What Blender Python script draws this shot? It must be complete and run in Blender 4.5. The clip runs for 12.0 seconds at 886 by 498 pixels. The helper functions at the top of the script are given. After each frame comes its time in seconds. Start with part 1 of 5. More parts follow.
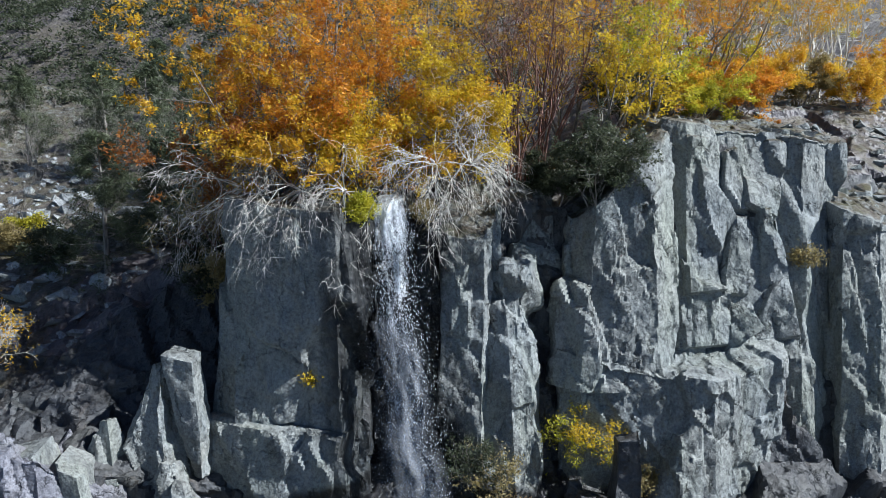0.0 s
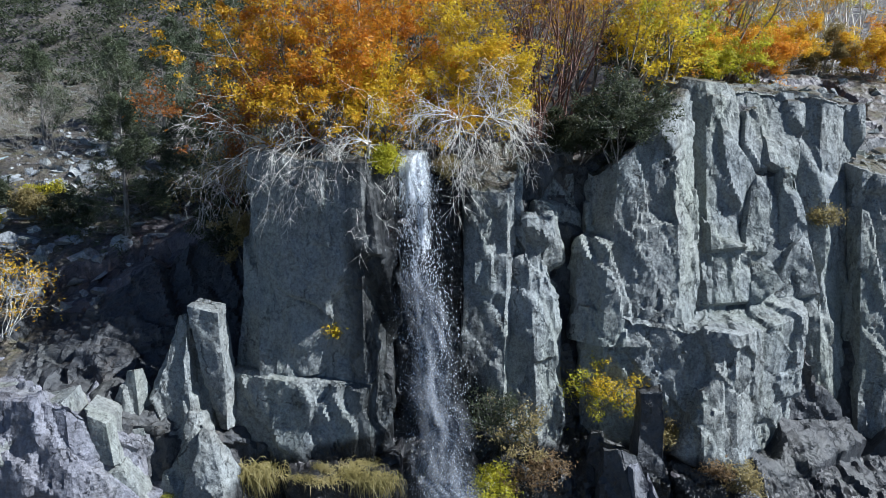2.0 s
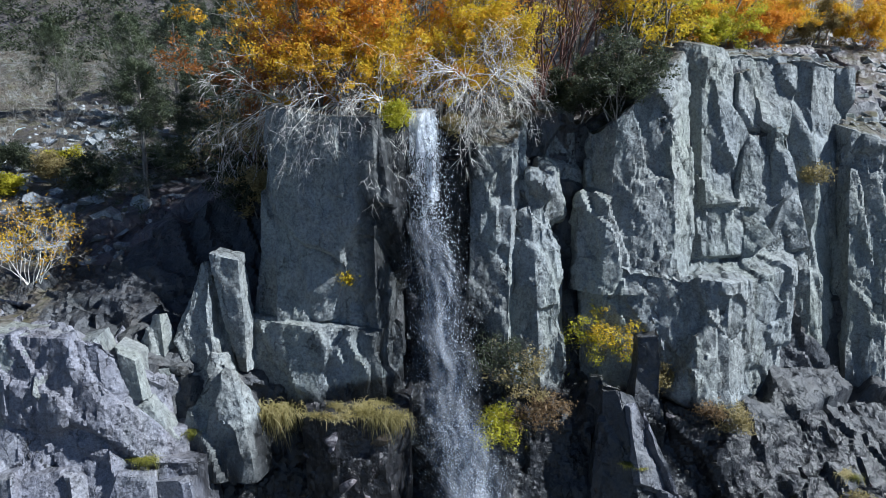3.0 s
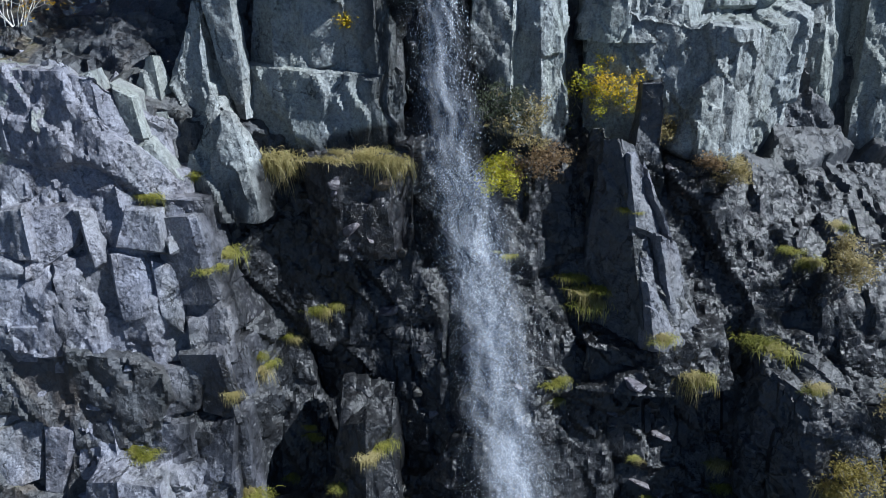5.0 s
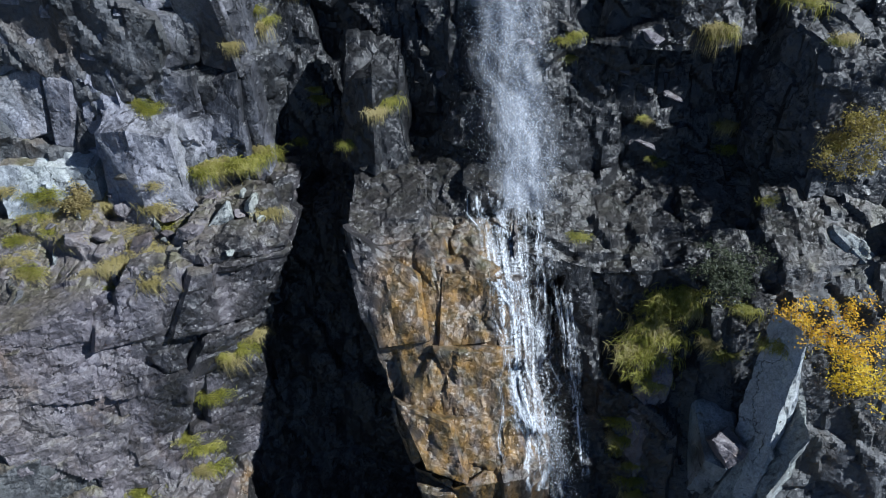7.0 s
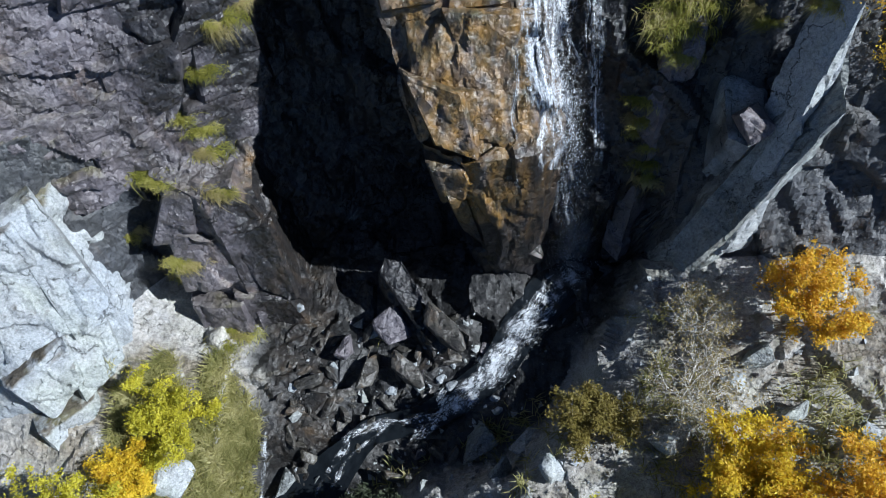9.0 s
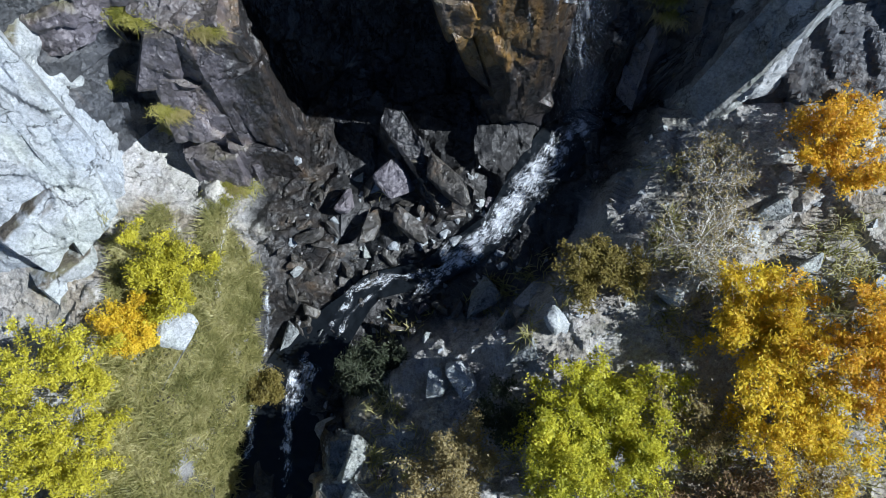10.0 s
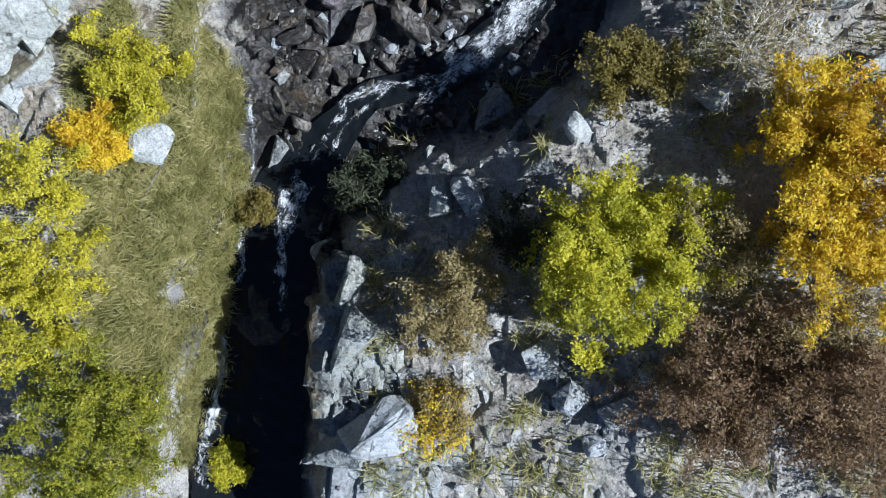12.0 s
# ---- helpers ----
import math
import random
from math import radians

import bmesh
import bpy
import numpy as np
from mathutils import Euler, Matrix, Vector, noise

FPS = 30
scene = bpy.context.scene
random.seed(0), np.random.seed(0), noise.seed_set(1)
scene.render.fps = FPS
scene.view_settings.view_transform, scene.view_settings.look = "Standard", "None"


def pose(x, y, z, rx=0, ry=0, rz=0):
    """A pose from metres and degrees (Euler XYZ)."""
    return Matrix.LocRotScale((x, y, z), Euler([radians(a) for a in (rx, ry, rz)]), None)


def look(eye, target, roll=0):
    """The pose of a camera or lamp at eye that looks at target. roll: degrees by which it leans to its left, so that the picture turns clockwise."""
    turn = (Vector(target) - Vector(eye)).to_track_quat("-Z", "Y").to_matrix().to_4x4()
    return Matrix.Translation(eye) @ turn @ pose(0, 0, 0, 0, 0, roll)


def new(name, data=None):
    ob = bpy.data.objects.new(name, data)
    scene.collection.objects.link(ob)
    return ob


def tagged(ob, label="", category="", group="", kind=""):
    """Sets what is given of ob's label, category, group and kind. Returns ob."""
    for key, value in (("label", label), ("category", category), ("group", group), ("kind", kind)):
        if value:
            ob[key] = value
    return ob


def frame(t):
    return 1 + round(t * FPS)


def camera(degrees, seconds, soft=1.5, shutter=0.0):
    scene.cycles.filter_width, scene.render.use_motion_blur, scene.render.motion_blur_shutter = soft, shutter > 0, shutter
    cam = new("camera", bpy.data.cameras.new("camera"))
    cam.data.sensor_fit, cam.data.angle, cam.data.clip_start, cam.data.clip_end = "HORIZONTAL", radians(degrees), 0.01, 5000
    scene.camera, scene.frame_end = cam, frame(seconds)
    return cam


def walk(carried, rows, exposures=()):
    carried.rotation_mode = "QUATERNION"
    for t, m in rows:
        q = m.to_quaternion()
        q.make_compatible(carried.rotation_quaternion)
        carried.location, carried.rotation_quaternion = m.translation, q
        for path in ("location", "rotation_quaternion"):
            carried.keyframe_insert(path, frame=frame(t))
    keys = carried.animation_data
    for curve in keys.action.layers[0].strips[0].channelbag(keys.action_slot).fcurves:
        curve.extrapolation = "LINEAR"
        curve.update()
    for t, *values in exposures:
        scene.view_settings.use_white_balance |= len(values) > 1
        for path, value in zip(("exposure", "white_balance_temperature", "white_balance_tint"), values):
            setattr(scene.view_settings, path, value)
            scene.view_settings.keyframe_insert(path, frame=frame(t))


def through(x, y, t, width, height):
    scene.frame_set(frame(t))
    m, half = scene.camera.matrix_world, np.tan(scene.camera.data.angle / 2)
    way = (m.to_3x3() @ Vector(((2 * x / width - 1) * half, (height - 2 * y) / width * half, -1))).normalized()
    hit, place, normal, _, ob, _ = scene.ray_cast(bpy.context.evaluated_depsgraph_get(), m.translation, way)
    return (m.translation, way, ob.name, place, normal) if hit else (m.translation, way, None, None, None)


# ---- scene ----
# ---------------------------------------------------------------- camera
cam = camera(64.7, 12.0, soft=0.6)
METRES, EYE, TILT, LEAN, TURN = 16.0, 32.0, -9.5, 0.0, 0.0
ROWS = [
    (0.0, 0.0, 0.0, 0.0, 0.0, 0.0, -0.0),
    (0.5, -0.0108, 0.0358, -0.023, 0.03, -0.0, -0.01),
    (1.0, -0.0213, 0.0482, -0.0434, 0.05, -0.05, -0.01),
    (1.5, -0.0308, 0.0333, -0.0619, 0.07, -0.1, -0.01),
    (2.0, -0.0423, -0.0079, -0.0852, 0.12, -0.2, -0.01),
    (2.5, -0.0541, -0.0551, -0.1209, 0.17, -0.36, 0.04),
    (4.5, -0.0576, -0.0888, -0.2952, 0.22, -9.11, -0.05),
    (5.0, -0.0579, -0.0946, -0.3373, 0.2, -14.43, -0.1),
    (5.5, -0.0591, -0.1026, -0.3791, 0.22, -19.68, -0.13),
    (6.0, -0.064, -0.1105, -0.4193, 0.2, -24.93, -0.17),
    (6.5, -0.0693, -0.1186, -0.4628, 0.21, -30.17, -0.2),
    (7.0, -0.0744, -0.1268, -0.5056, 0.21, -35.41, -0.24),
    (9.0, -0.0892, -0.1382, -0.6587, 0.33, -56.76, -0.26),
    (9.5, -0.0929, -0.1377, -0.6971, 0.35, -62.16, -0.25),
    (10.0, -0.0975, -0.1388, -0.7342, 0.37, -67.5, -0.28),
    (10.5, -0.0964, -0.1404, -0.7757, 0.45, -72.75, -0.18),
    (11.0, -0.0972, -0.1369, -0.8148, 0.46, -78.22, -0.14),
    (11.2, -0.0968, -0.1405, -0.833, 0.51, -80.3, -0.13),
    (11.5, -0.096, -0.1465, -0.8607, 0.58, -80.52, -0.1),
    (12.0, -0.1003, -0.1481, -0.9037, 0.59, -80.47, -0.09),
]
walk(cam, [(t, pose(0, 0, EYE, TILT, LEAN, TURN) @ pose(METRES * x, METRES * y, METRES * z, 90 + pitch, roll, yaw)) for t, x, y, z, yaw, pitch, roll in ROWS],
     [(0.0, 0.8, 5850.0, 6.5), (4.5, 0.82, 5550.0, 6.5), (9.0, 0.86, 5650.0, 6.5), (10.5, 0.94, 5650.0, 7.5), (12.0, 0.87, 5650.0, 8.0)])

# ---------------------------------------------------------------- light
SUN_ELEVATION, SUN_AZIMUTH = 42.0, 98.0      # azimuth clockwise from +y
world = bpy.data.worlds.new("sky")
scene.world = world
world.use_nodes = True
sky = world.node_tree.nodes.new("ShaderNodeTexSky")
sky.sky_type, sky.sun_disc = "NISHITA", False
sky.altitude, sky.air_density, sky.dust_density, sky.ozone_density = 2500.0, 0.55, 0.1, 1.5
sky.sun_elevation, sky.sun_rotation = radians(SUN_ELEVATION), radians(SUN_AZIMUTH)
world.node_tree.links.new(sky.outputs[0], world.node_tree.nodes["Background"].inputs[0])
world.node_tree.nodes["Background"].inputs[1].default_value = 0.062
sun = new("sun", bpy.data.lights.new("sun", "SUN"))
sun.data.energy, sun.data.angle, sun.data.color = 5.0, radians(0.5), (1.0, 0.97, 0.93)
el, az = radians(SUN_ELEVATION), radians(SUN_AZIMUTH)
to_sun = Vector((math.sin(az) * math.cos(el), math.cos(az) * math.cos(el), math.sin(el)))
sun.matrix_world = look((60, -10, 90), Vector((60, -10, 90)) - to_sun)

# ---------------------------------------------------------------- materials


class Nodes:
    """Short hand for a node material."""

    def __init__(self, name):
        self.mat = bpy.data.materials.new(name)
        self.mat.use_nodes = True
        self.tree = self.mat.node_tree
        self.bsdf = self.tree.nodes["Principled BSDF"]
        self.out = self.tree.nodes["Material Output"]

    def add(self, kind, **sockets):
        node = self.tree.nodes.new(kind)
        for key, value in sockets.items():
            self.put(node.inputs[key.replace("_", " ")], value)
        return node

    def put(self, socket, value):
        if isinstance(value, bpy.types.NodeSocket):
            self.tree.links.new(value, socket)
        else:
            socket.default_value = value

    def place(self, scale):
        geo = self.tree.nodes.new("ShaderNodeNewGeometry")
        m = self.add("ShaderNodeVectorMath")
        m.operation = "MULTIPLY"
        self.put(m.inputs[0], geo.outputs["Position"])
        m.inputs[1].default_value = scale if isinstance(scale, tuple) else (scale,) * 3
        return m.outputs[0]

    def noise(self, where, scale, detail=6.0, rough=0.6, warp=0.0):
        return self.add("ShaderNodeTexNoise", Vector=where, Scale=scale, Detail=detail, Roughness=rough, Distortion=warp).outputs[0]

    def ramp(self, fac, *stops):
        node = self.add("ShaderNodeValToRGB", Fac=fac)
        ring = node.color_ramp.elements
        while len(ring) < len(stops):
            ring.new(0.5)
        for e, (at, c) in zip(ring, stops):
            e.position = at
            e.color = (c, c, c, 1) if isinstance(c, (int, float)) else (*c, 1)
        return node.outputs[0]

    def mix(self, fac, a, b, blend="MIX"):
        node = self.tree.nodes.new("ShaderNodeMix")
        node.data_type, node.blend_type = "RGBA", blend
        for socket, value in ((node.inputs[0], fac), (node.inputs[6], a), (node.inputs[7], b)):
            if isinstance(value, tuple) and len(value) == 3:
                value = (*value, 1)
            self.put(socket, value)
        return node.outputs[2]

    def math(self, op, a, b=0.0, clamp=False):
        node = self.tree.nodes.new("ShaderNodeMath")
        node.operation, node.use_clamp = op, clamp
        self.put(node.inputs[0], a)
        self.put(node.inputs[1], b)
        return node.outputs[0]

    def attr(self, name):
        node = self.tree.nodes.new("ShaderNodeAttribute")
        node.attribute_name = name
        return node.outputs["Fac"]

    def bump(self, height, strength, distance, normal=None):
        node = self.add("ShaderNodeBump", Height=height, Strength=strength, Distance=distance)
        if normal is not None:
            self.put(node.inputs["Normal"], normal)
        return node.outputs[0]

    def random(self):
        return self.tree.nodes.new("ShaderNodeNewGeometry").outputs["Random Per Island"]


def rock_material(name, light, dark, rusty=0.25, relief=1.0, gloss=0.0, earths=((0.035, 0.03, 0.024), (0.15, 0.13, 0.1))):
    """Jointed granite-like rock with lichen, rust, wet dark films that also hold painted shade, ochre algae (algae) and
    soil (soil), by attribute.
    """
    n = Nodes(name)
    p = n.place(1.0)
    tall = n.place((1.0, 1.0, 0.22))
    big = n.noise(p, 0.35, 4, 0.55)
    mid = n.noise(p, 2.2, 8, 0.68, 0.4)
    fine = n.noise(p, 11.0, 5, 0.65)
    streak = n.noise(tall, 1.6, 6, 0.62)
    col = n.mix(n.ramp(mid, (0.3, 0), (0.6, 1)), tuple(0.75 * a + 0.25 * b for a, b in zip(dark, light)), light)
    col = n.mix(n.ramp(big, (0.4, 0), (0.65, 0.55)), col, tuple(c * k for c, k in zip(light, (0.78, 0.86, 1.0))))
    col = n.mix(n.ramp(streak, (0.5, 0), (0.72, 0.6)), col, tuple(c * 0.5 for c in dark))
    rust = n.math("MULTIPLY", n.ramp(n.noise(tall, 0.9, 6, 0.65, 1.0), (0.55, 0), (0.72, 1)), rusty)
    col = n.mix(rust, col, (0.2, 0.125, 0.06))
    green = n.ramp(n.noise(tall, 0.6, 5, 0.6), (0.48, 0), (0.66, 0.35))
    col = n.mix(green, col, tuple(c * k for c, k in zip(light, (0.95, 1.0, 0.76))))
    pale = n.ramp(n.noise(p, 3.4, 7, 0.7), (0.6, 0), (0.72, 0.5))
    col = n.mix(pale, col, tuple(c * 1.35 for c in light))
    col = n.mix(n.ramp(fine, (0.38, 0.5), (0.5, 0)), col, tuple(c * 0.4 for c in dark))
    col = n.mix(n.ramp(fine, (0.54, 0), (0.66, 0.28)), col, tuple(min(0.8, c * 1.3) for c in light))
    grain = n.noise(p, 38.0, 2, 0.6)
    col = n.mix(n.ramp(grain, (0.36, 0.55), (0.46, 0)), col, tuple(c * 0.5 for c in dark))
    col = n.mix(n.ramp(grain, (0.56, 0), (0.66, 0.45)), col, tuple(min(0.8, c * 1.5) for c in light))
    bent = n.vector("MULTIPLY_ADD", n.add("ShaderNodeTexNoise", Vector=p, Scale=0.9, Detail=5.0, Roughness=0.62).outputs[1], (1.5, 1.5, 1.1), n.place((1.0, 1.0, 0.4)))
    crack = n.add("ShaderNodeTexVoronoi", Vector=bent, Scale=0.75)
    crack.feature = "DISTANCE_TO_EDGE"
    line = n.math("MULTIPLY", n.ramp(crack.outputs[0], (0.0, 1), (0.014, 0)), n.ramp(n.noise(p, 0.9, 5, 0.65), (0.5, 0), (0.56, 1)))
    col = n.mix(n.math("MULTIPLY", line, 0.55), col, tuple(c * 0.25 for c in dark))
    algae = n.math("MULTIPLY", n.attr("algae"), n.ramp(n.noise(tall, 2.0, 6, 0.65), (0.3, 0.25), (0.55, 1)))
    col = n.mix(algae, col, n.mix(n.ramp(n.noise(tall, 3.1, 5, 0.6), (0.35, 0), (0.65, 1)), (0.05, 0.043, 0.02), (0.27, 0.15, 0.035)))
    # near-black tone: wet rock by the falls, and shade painted into recesses
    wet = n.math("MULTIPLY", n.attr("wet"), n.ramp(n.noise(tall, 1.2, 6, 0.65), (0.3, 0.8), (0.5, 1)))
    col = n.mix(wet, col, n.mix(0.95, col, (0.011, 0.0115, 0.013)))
    soil = n.math("MULTIPLY", n.attr("soil"), n.ramp(n.noise(p, 1.6, 7, 0.7), (0.35, 0.15), (0.5, 1)))
    earth = n.mix(n.ramp(n.noise(p, 7.0, 7, 0.75), (0.35, 0), (0.65, 1)), *earths)
    earth = n.mix(n.ramp(n.noise(p, 1.1, 5, 0.7), (0.5, 0), (0.62, 0.7)), earth, (0.1, 0.095, 0.045))
    col = n.mix(soil, col, earth)
    n.put(n.bsdf.inputs["Base Color"], col)
    rough = n.mix(wet, n.ramp(fine, (0.3, 0.62 - gloss), (0.7, 0.9 - gloss)), (0.36, 0.36, 0.36))
    rough = n.mix(algae, rough, (0.3, 0.3, 0.3))
    n.put(n.bsdf.inputs["Roughness"], rough)
    n.bsdf.inputs["Specular IOR Level"].default_value = 0.3 + gloss
    chips = n.add("ShaderNodeTexVoronoi", Vector=n.noise_vec(n.place((1.0, 1.0, 0.7)), 2.0), Scale=4.5)
    broken = n.ramp(n.noise(p, 0.8, 4, 0.6), (0.42, 0.4), (0.6, 1))
    flaked = n.ramp(n.noise(p, 1.7, 4, 0.6), (0.46, 0.35), (0.62, 1))
    b = n.bump(n.math("MULTIPLY", n.facets((1.0, 1.0, 0.6), 1.3, 0.3), broken), 1.0, 0.65 * relief)
    b = n.bump(n.math("MULTIPLY", n.facets((1.0, 1.0, 0.7), 4.2, 0.2), flaked), 1.0, 0.6 * relief, b)
    b = n.bump(n.math("MULTIPLY", n.facets((1.0, 1.0, 0.8), 11.0, 0.1), flaked), 1.0, 0.6 * relief, b)
    b = n.bump(chips.outputs[0], 1.0, 0.03 * relief, b)
    b = n.bump(n.math("SUBTRACT", 1.0, line), 1.0, 0.1, b)
    b = n.bump(fine, 0.8, 0.025, b)
    b = n.bump(n.noise(p, 30.0, 3, 0.65), 1.0, 0.012 * relief, b)
    n.put(n.bsdf.inputs["Normal"], b)
    return n.mat


def noise_vec(self, where, scale):
    """A place pushed about by noise, so that joints run crooked."""
    tex = self.add("ShaderNodeTexNoise", Vector=where, Scale=scale, Detail=4.0)
    m = self.tree.nodes.new("ShaderNodeVectorMath")
    m.operation = "MULTIPLY_ADD"
    self.put(m.inputs[0], tex.outputs[1])
    m.inputs[1].default_value = (0.45, 0.45, 0.45)
    self.put(m.inputs[2], where)
    return m.outputs[0]


def facets(self, stretch, scale, warp):
    """Broken planes: each cell of the rock is tilted its own way."""
    tex = self.add("ShaderNodeTexNoise", Vector=self.place(1.0), Scale=scale * 0.9, Detail=3.0)
    where = self.vector("MULTIPLY_ADD", tex.outputs[1], (warp, warp, warp), self.place(stretch))
    cell = self.add("ShaderNodeTexVoronoi", Vector=where, Scale=scale)
    off = self.vector("SUBTRACT", where, cell.outputs["Position"])
    tilt = self.vector("SUBTRACT", cell.outputs["Color"], (0.5, 0.5, 0.5))
    m = self.tree.nodes.new("ShaderNodeVectorMath")
    m.operation = "DOT_PRODUCT"
    self.put(m.inputs[0], off)
    self.put(m.inputs[1], tilt)
    return m.outputs["Value"]


def vector(self, op, *values):
    m = self.tree.nodes.new("ShaderNodeVectorMath")
    m.operation = op
    for socket, value in zip(m.inputs, values):
        self.put(socket, value)
    return m.outputs[0]


Nodes.noise_vec, Nodes.facets, Nodes.vector = noise_vec, facets, vector

ROCK = rock_material("grey_rock", (0.3, 0.312, 0.298), (0.11, 0.117, 0.118), 0.15, 1.15)
# dark rock whose colour also holds the shade of recesses and overhangs
ROCK_DARK_SHADED = rock_material("dark_shaded_rock", (0.07, 0.072, 0.077), (0.022, 0.023, 0.026), 0.25, 1.1, 0.22)
ROCK_BROWN = rock_material("brown_rock", (0.155, 0.137, 0.146), (0.045, 0.04, 0.047), 0.45, 1.1, 0.3)
ROCK_PALE = rock_material("pale_rock", (0.37, 0.384, 0.39), (0.2, 0.215, 0.222), 0.1, 0.6)
ROCK_SLATE = rock_material("blue_grey_rock", (0.25, 0.248, 0.28), (0.06, 0.06, 0.074), 0.2, 1.15, 0.15)
WET_ROCK = rock_material("wet_stone", (0.07, 0.063, 0.053), (0.022, 0.021, 0.02), 0.7, 0.8, 0.35)
STONY = rock_material("stony_ground", (0.42, 0.405, 0.38), (0.19, 0.178, 0.162), 0.2, 1.0, 0.0, ((0.085, 0.072, 0.056), (0.3, 0.265, 0.21)))


def leaf_material(name, *colours, through=0.52):
    n = Nodes(name)
    stops = [(i / max(1, len(colours) - 1), c) for i, c in enumerate(colours)]
    where = n.ramp(n.noise(n.place(1.0), 1.1, 3, 0.6), (0.35, 0), (0.65, 1))
    fac = n.math("ADD", n.math("MULTIPLY", n.random(), 0.45), n.math("MULTIPLY", where, 0.55))
    col = n.ramp(fac, *stops)
    n.put(n.bsdf.inputs["Base Color"], col)
    n.bsdf.inputs["Roughness"].default_value = 0.5
    n.bsdf.inputs["Specular IOR Level"].default_value = 0.3
    glow = n.add("ShaderNodeBsdfTranslucent", Color=col)
    both = n.add("ShaderNodeMixShader", Fac=through)
    n.put(both.inputs[1], n.bsdf.outputs[0])
    n.put(both.inputs[2], glow.outputs[0])
    n.put(n.out.inputs[0], both.outputs[0])
    return n.mat


LEAF_GOLD = leaf_material("golden_leaves", (0.42, 0.2, 0.02), (0.68, 0.42, 0.03), (0.78, 0.58, 0.05))
LEAF_ORANGE = leaf_material("orange_leaves", (0.38, 0.13, 0.02), (0.66, 0.3, 0.03), (0.76, 0.43, 0.045))
LEAF_RUST = leaf_material("rusty_leaves", (0.2, 0.08, 0.03), (0.36, 0.14, 0.04), (0.48, 0.22, 0.05))
LEAF_YELLOW = leaf_material("yellow_leaves", (0.28, 0.27, 0.03), (0.55, 0.5, 0.04), (0.66, 0.6, 0.08))
LEAF_AMBER = leaf_material("amber_leaves", (0.43, 0.27, 0.02), (0.68, 0.5, 0.03), (0.8, 0.64, 0.06))
LEAF_LIME = leaf_material("yellow_green_leaves", (0.2, 0.22, 0.025), (0.48, 0.46, 0.035), (0.7, 0.63, 0.07))
LEAF_SAGE = leaf_material("grey_green_leaves", (0.035, 0.045, 0.025), (0.07, 0.085, 0.05), (0.13, 0.14, 0.09))
LEAF_PINE = leaf_material("dark_green_needles", (0.035, 0.05, 0.028), (0.08, 0.1, 0.055), (0.16, 0.18, 0.1), through=0.15)
LEAF_BROWN = leaf_material("dry_brown_leaves", (0.13, 0.085, 0.045), (0.24, 0.16, 0.085), (0.36, 0.26, 0.14))
LEAF_DRY = leaf_material("tan_leaves", (0.18, 0.14, 0.06), (0.33, 0.27, 0.12), (0.48, 0.4, 0.2))
GRASS = leaf_material("yellow_green_grass", (0.1, 0.115, 0.02), (0.3, 0.29, 0.05), (0.58, 0.53, 0.2))
GRASS_BANK = leaf_material("bank_grass_blades", (0.13, 0.14, 0.04), (0.34, 0.32, 0.12), (0.58, 0.53, 0.27))
LEAF_WILLOW = leaf_material("willow_leaves", (0.12, 0.14, 0.02), (0.27, 0.28, 0.03), (0.48, 0.45, 0.05))
LEAF_OLIVE = leaf_material("olive_leaves", (0.14, 0.11, 0.035), (0.24, 0.2, 0.05), (0.38, 0.3, 0.1))
GRASS_DRY = leaf_material("straw_grass", (0.2, 0.17, 0.06), (0.4, 0.34, 0.14), (0.58, 0.5, 0.28))


def bark_material(name, light, dark):
    n = Nodes(name)
    col = n.mix(n.ramp(n.noise(n.place((9, 9, 2)), 1.0, 6, 0.7), (0.4, 0), (0.6, 1)), dark, light)
    n.put(n.bsdf.inputs["Base Color"], col)
    n.bsdf.inputs["Roughness"].default_value = 0.8
    return n.mat


BARK_WHITE = bark_material("bleached_twigs", (0.8, 0.78, 0.73), (0.5, 0.47, 0.42))
BARK_RED = bark_material("red_brown_bark", (0.24, 0.13, 0.1), (0.09, 0.045, 0.035))
BARK_GREY = bark_material("grey_bark", (0.32, 0.3, 0.27), (0.1, 0.09, 0.08))


def water_material(name, cover, tint=(0.86, 0.9, 0.95), stretch=0.15, size=9.0, flow=False, speckle=0.5, soft=0.12):
    """Broken white water: threads of foam with gaps of clear water between them."""
    n = Nodes(name)
    p = n.place((1.0, 1.0, stretch))
    if flow:
        p = n.add("ShaderNodeCombineXYZ", X=n.attr("across"), Y=n.math("MULTIPLY", n.attr("along"), 0.42)).outputs[0]
    threads = n.noise(p, size, 6, 0.7, 0.6)
    drops = n.noise(n.place(1.0), 22.0, 3, 0.7)
    n.bsdf.inputs["Base Color"].default_value = (*tint, 1)
    n.bsdf.inputs["Roughness"].default_value = 0.25
    n.put(n.bsdf.inputs["Normal"], n.bump(drops, 0.8, 0.05))
    clear = n.add("ShaderNodeBsdfTransparent")
    mask = n.math("MULTIPLY", n.math("ADD", threads, n.math("MULTIPLY", drops, speckle)), 1.0 / (1.0 + speckle))
    both = n.add("ShaderNodeMixShader", Fac=n.ramp(n.math("ADD", mask, n.attr("foam")), (1.0 - cover, 0), (1.0 + soft - cover, 0.95)))
    n.put(both.inputs[1], clear.outputs[0])
    n.put(both.inputs[2], n.bsdf.outputs[0])
    n.put(n.out.inputs[0], both.outputs[0])
    return n.mat


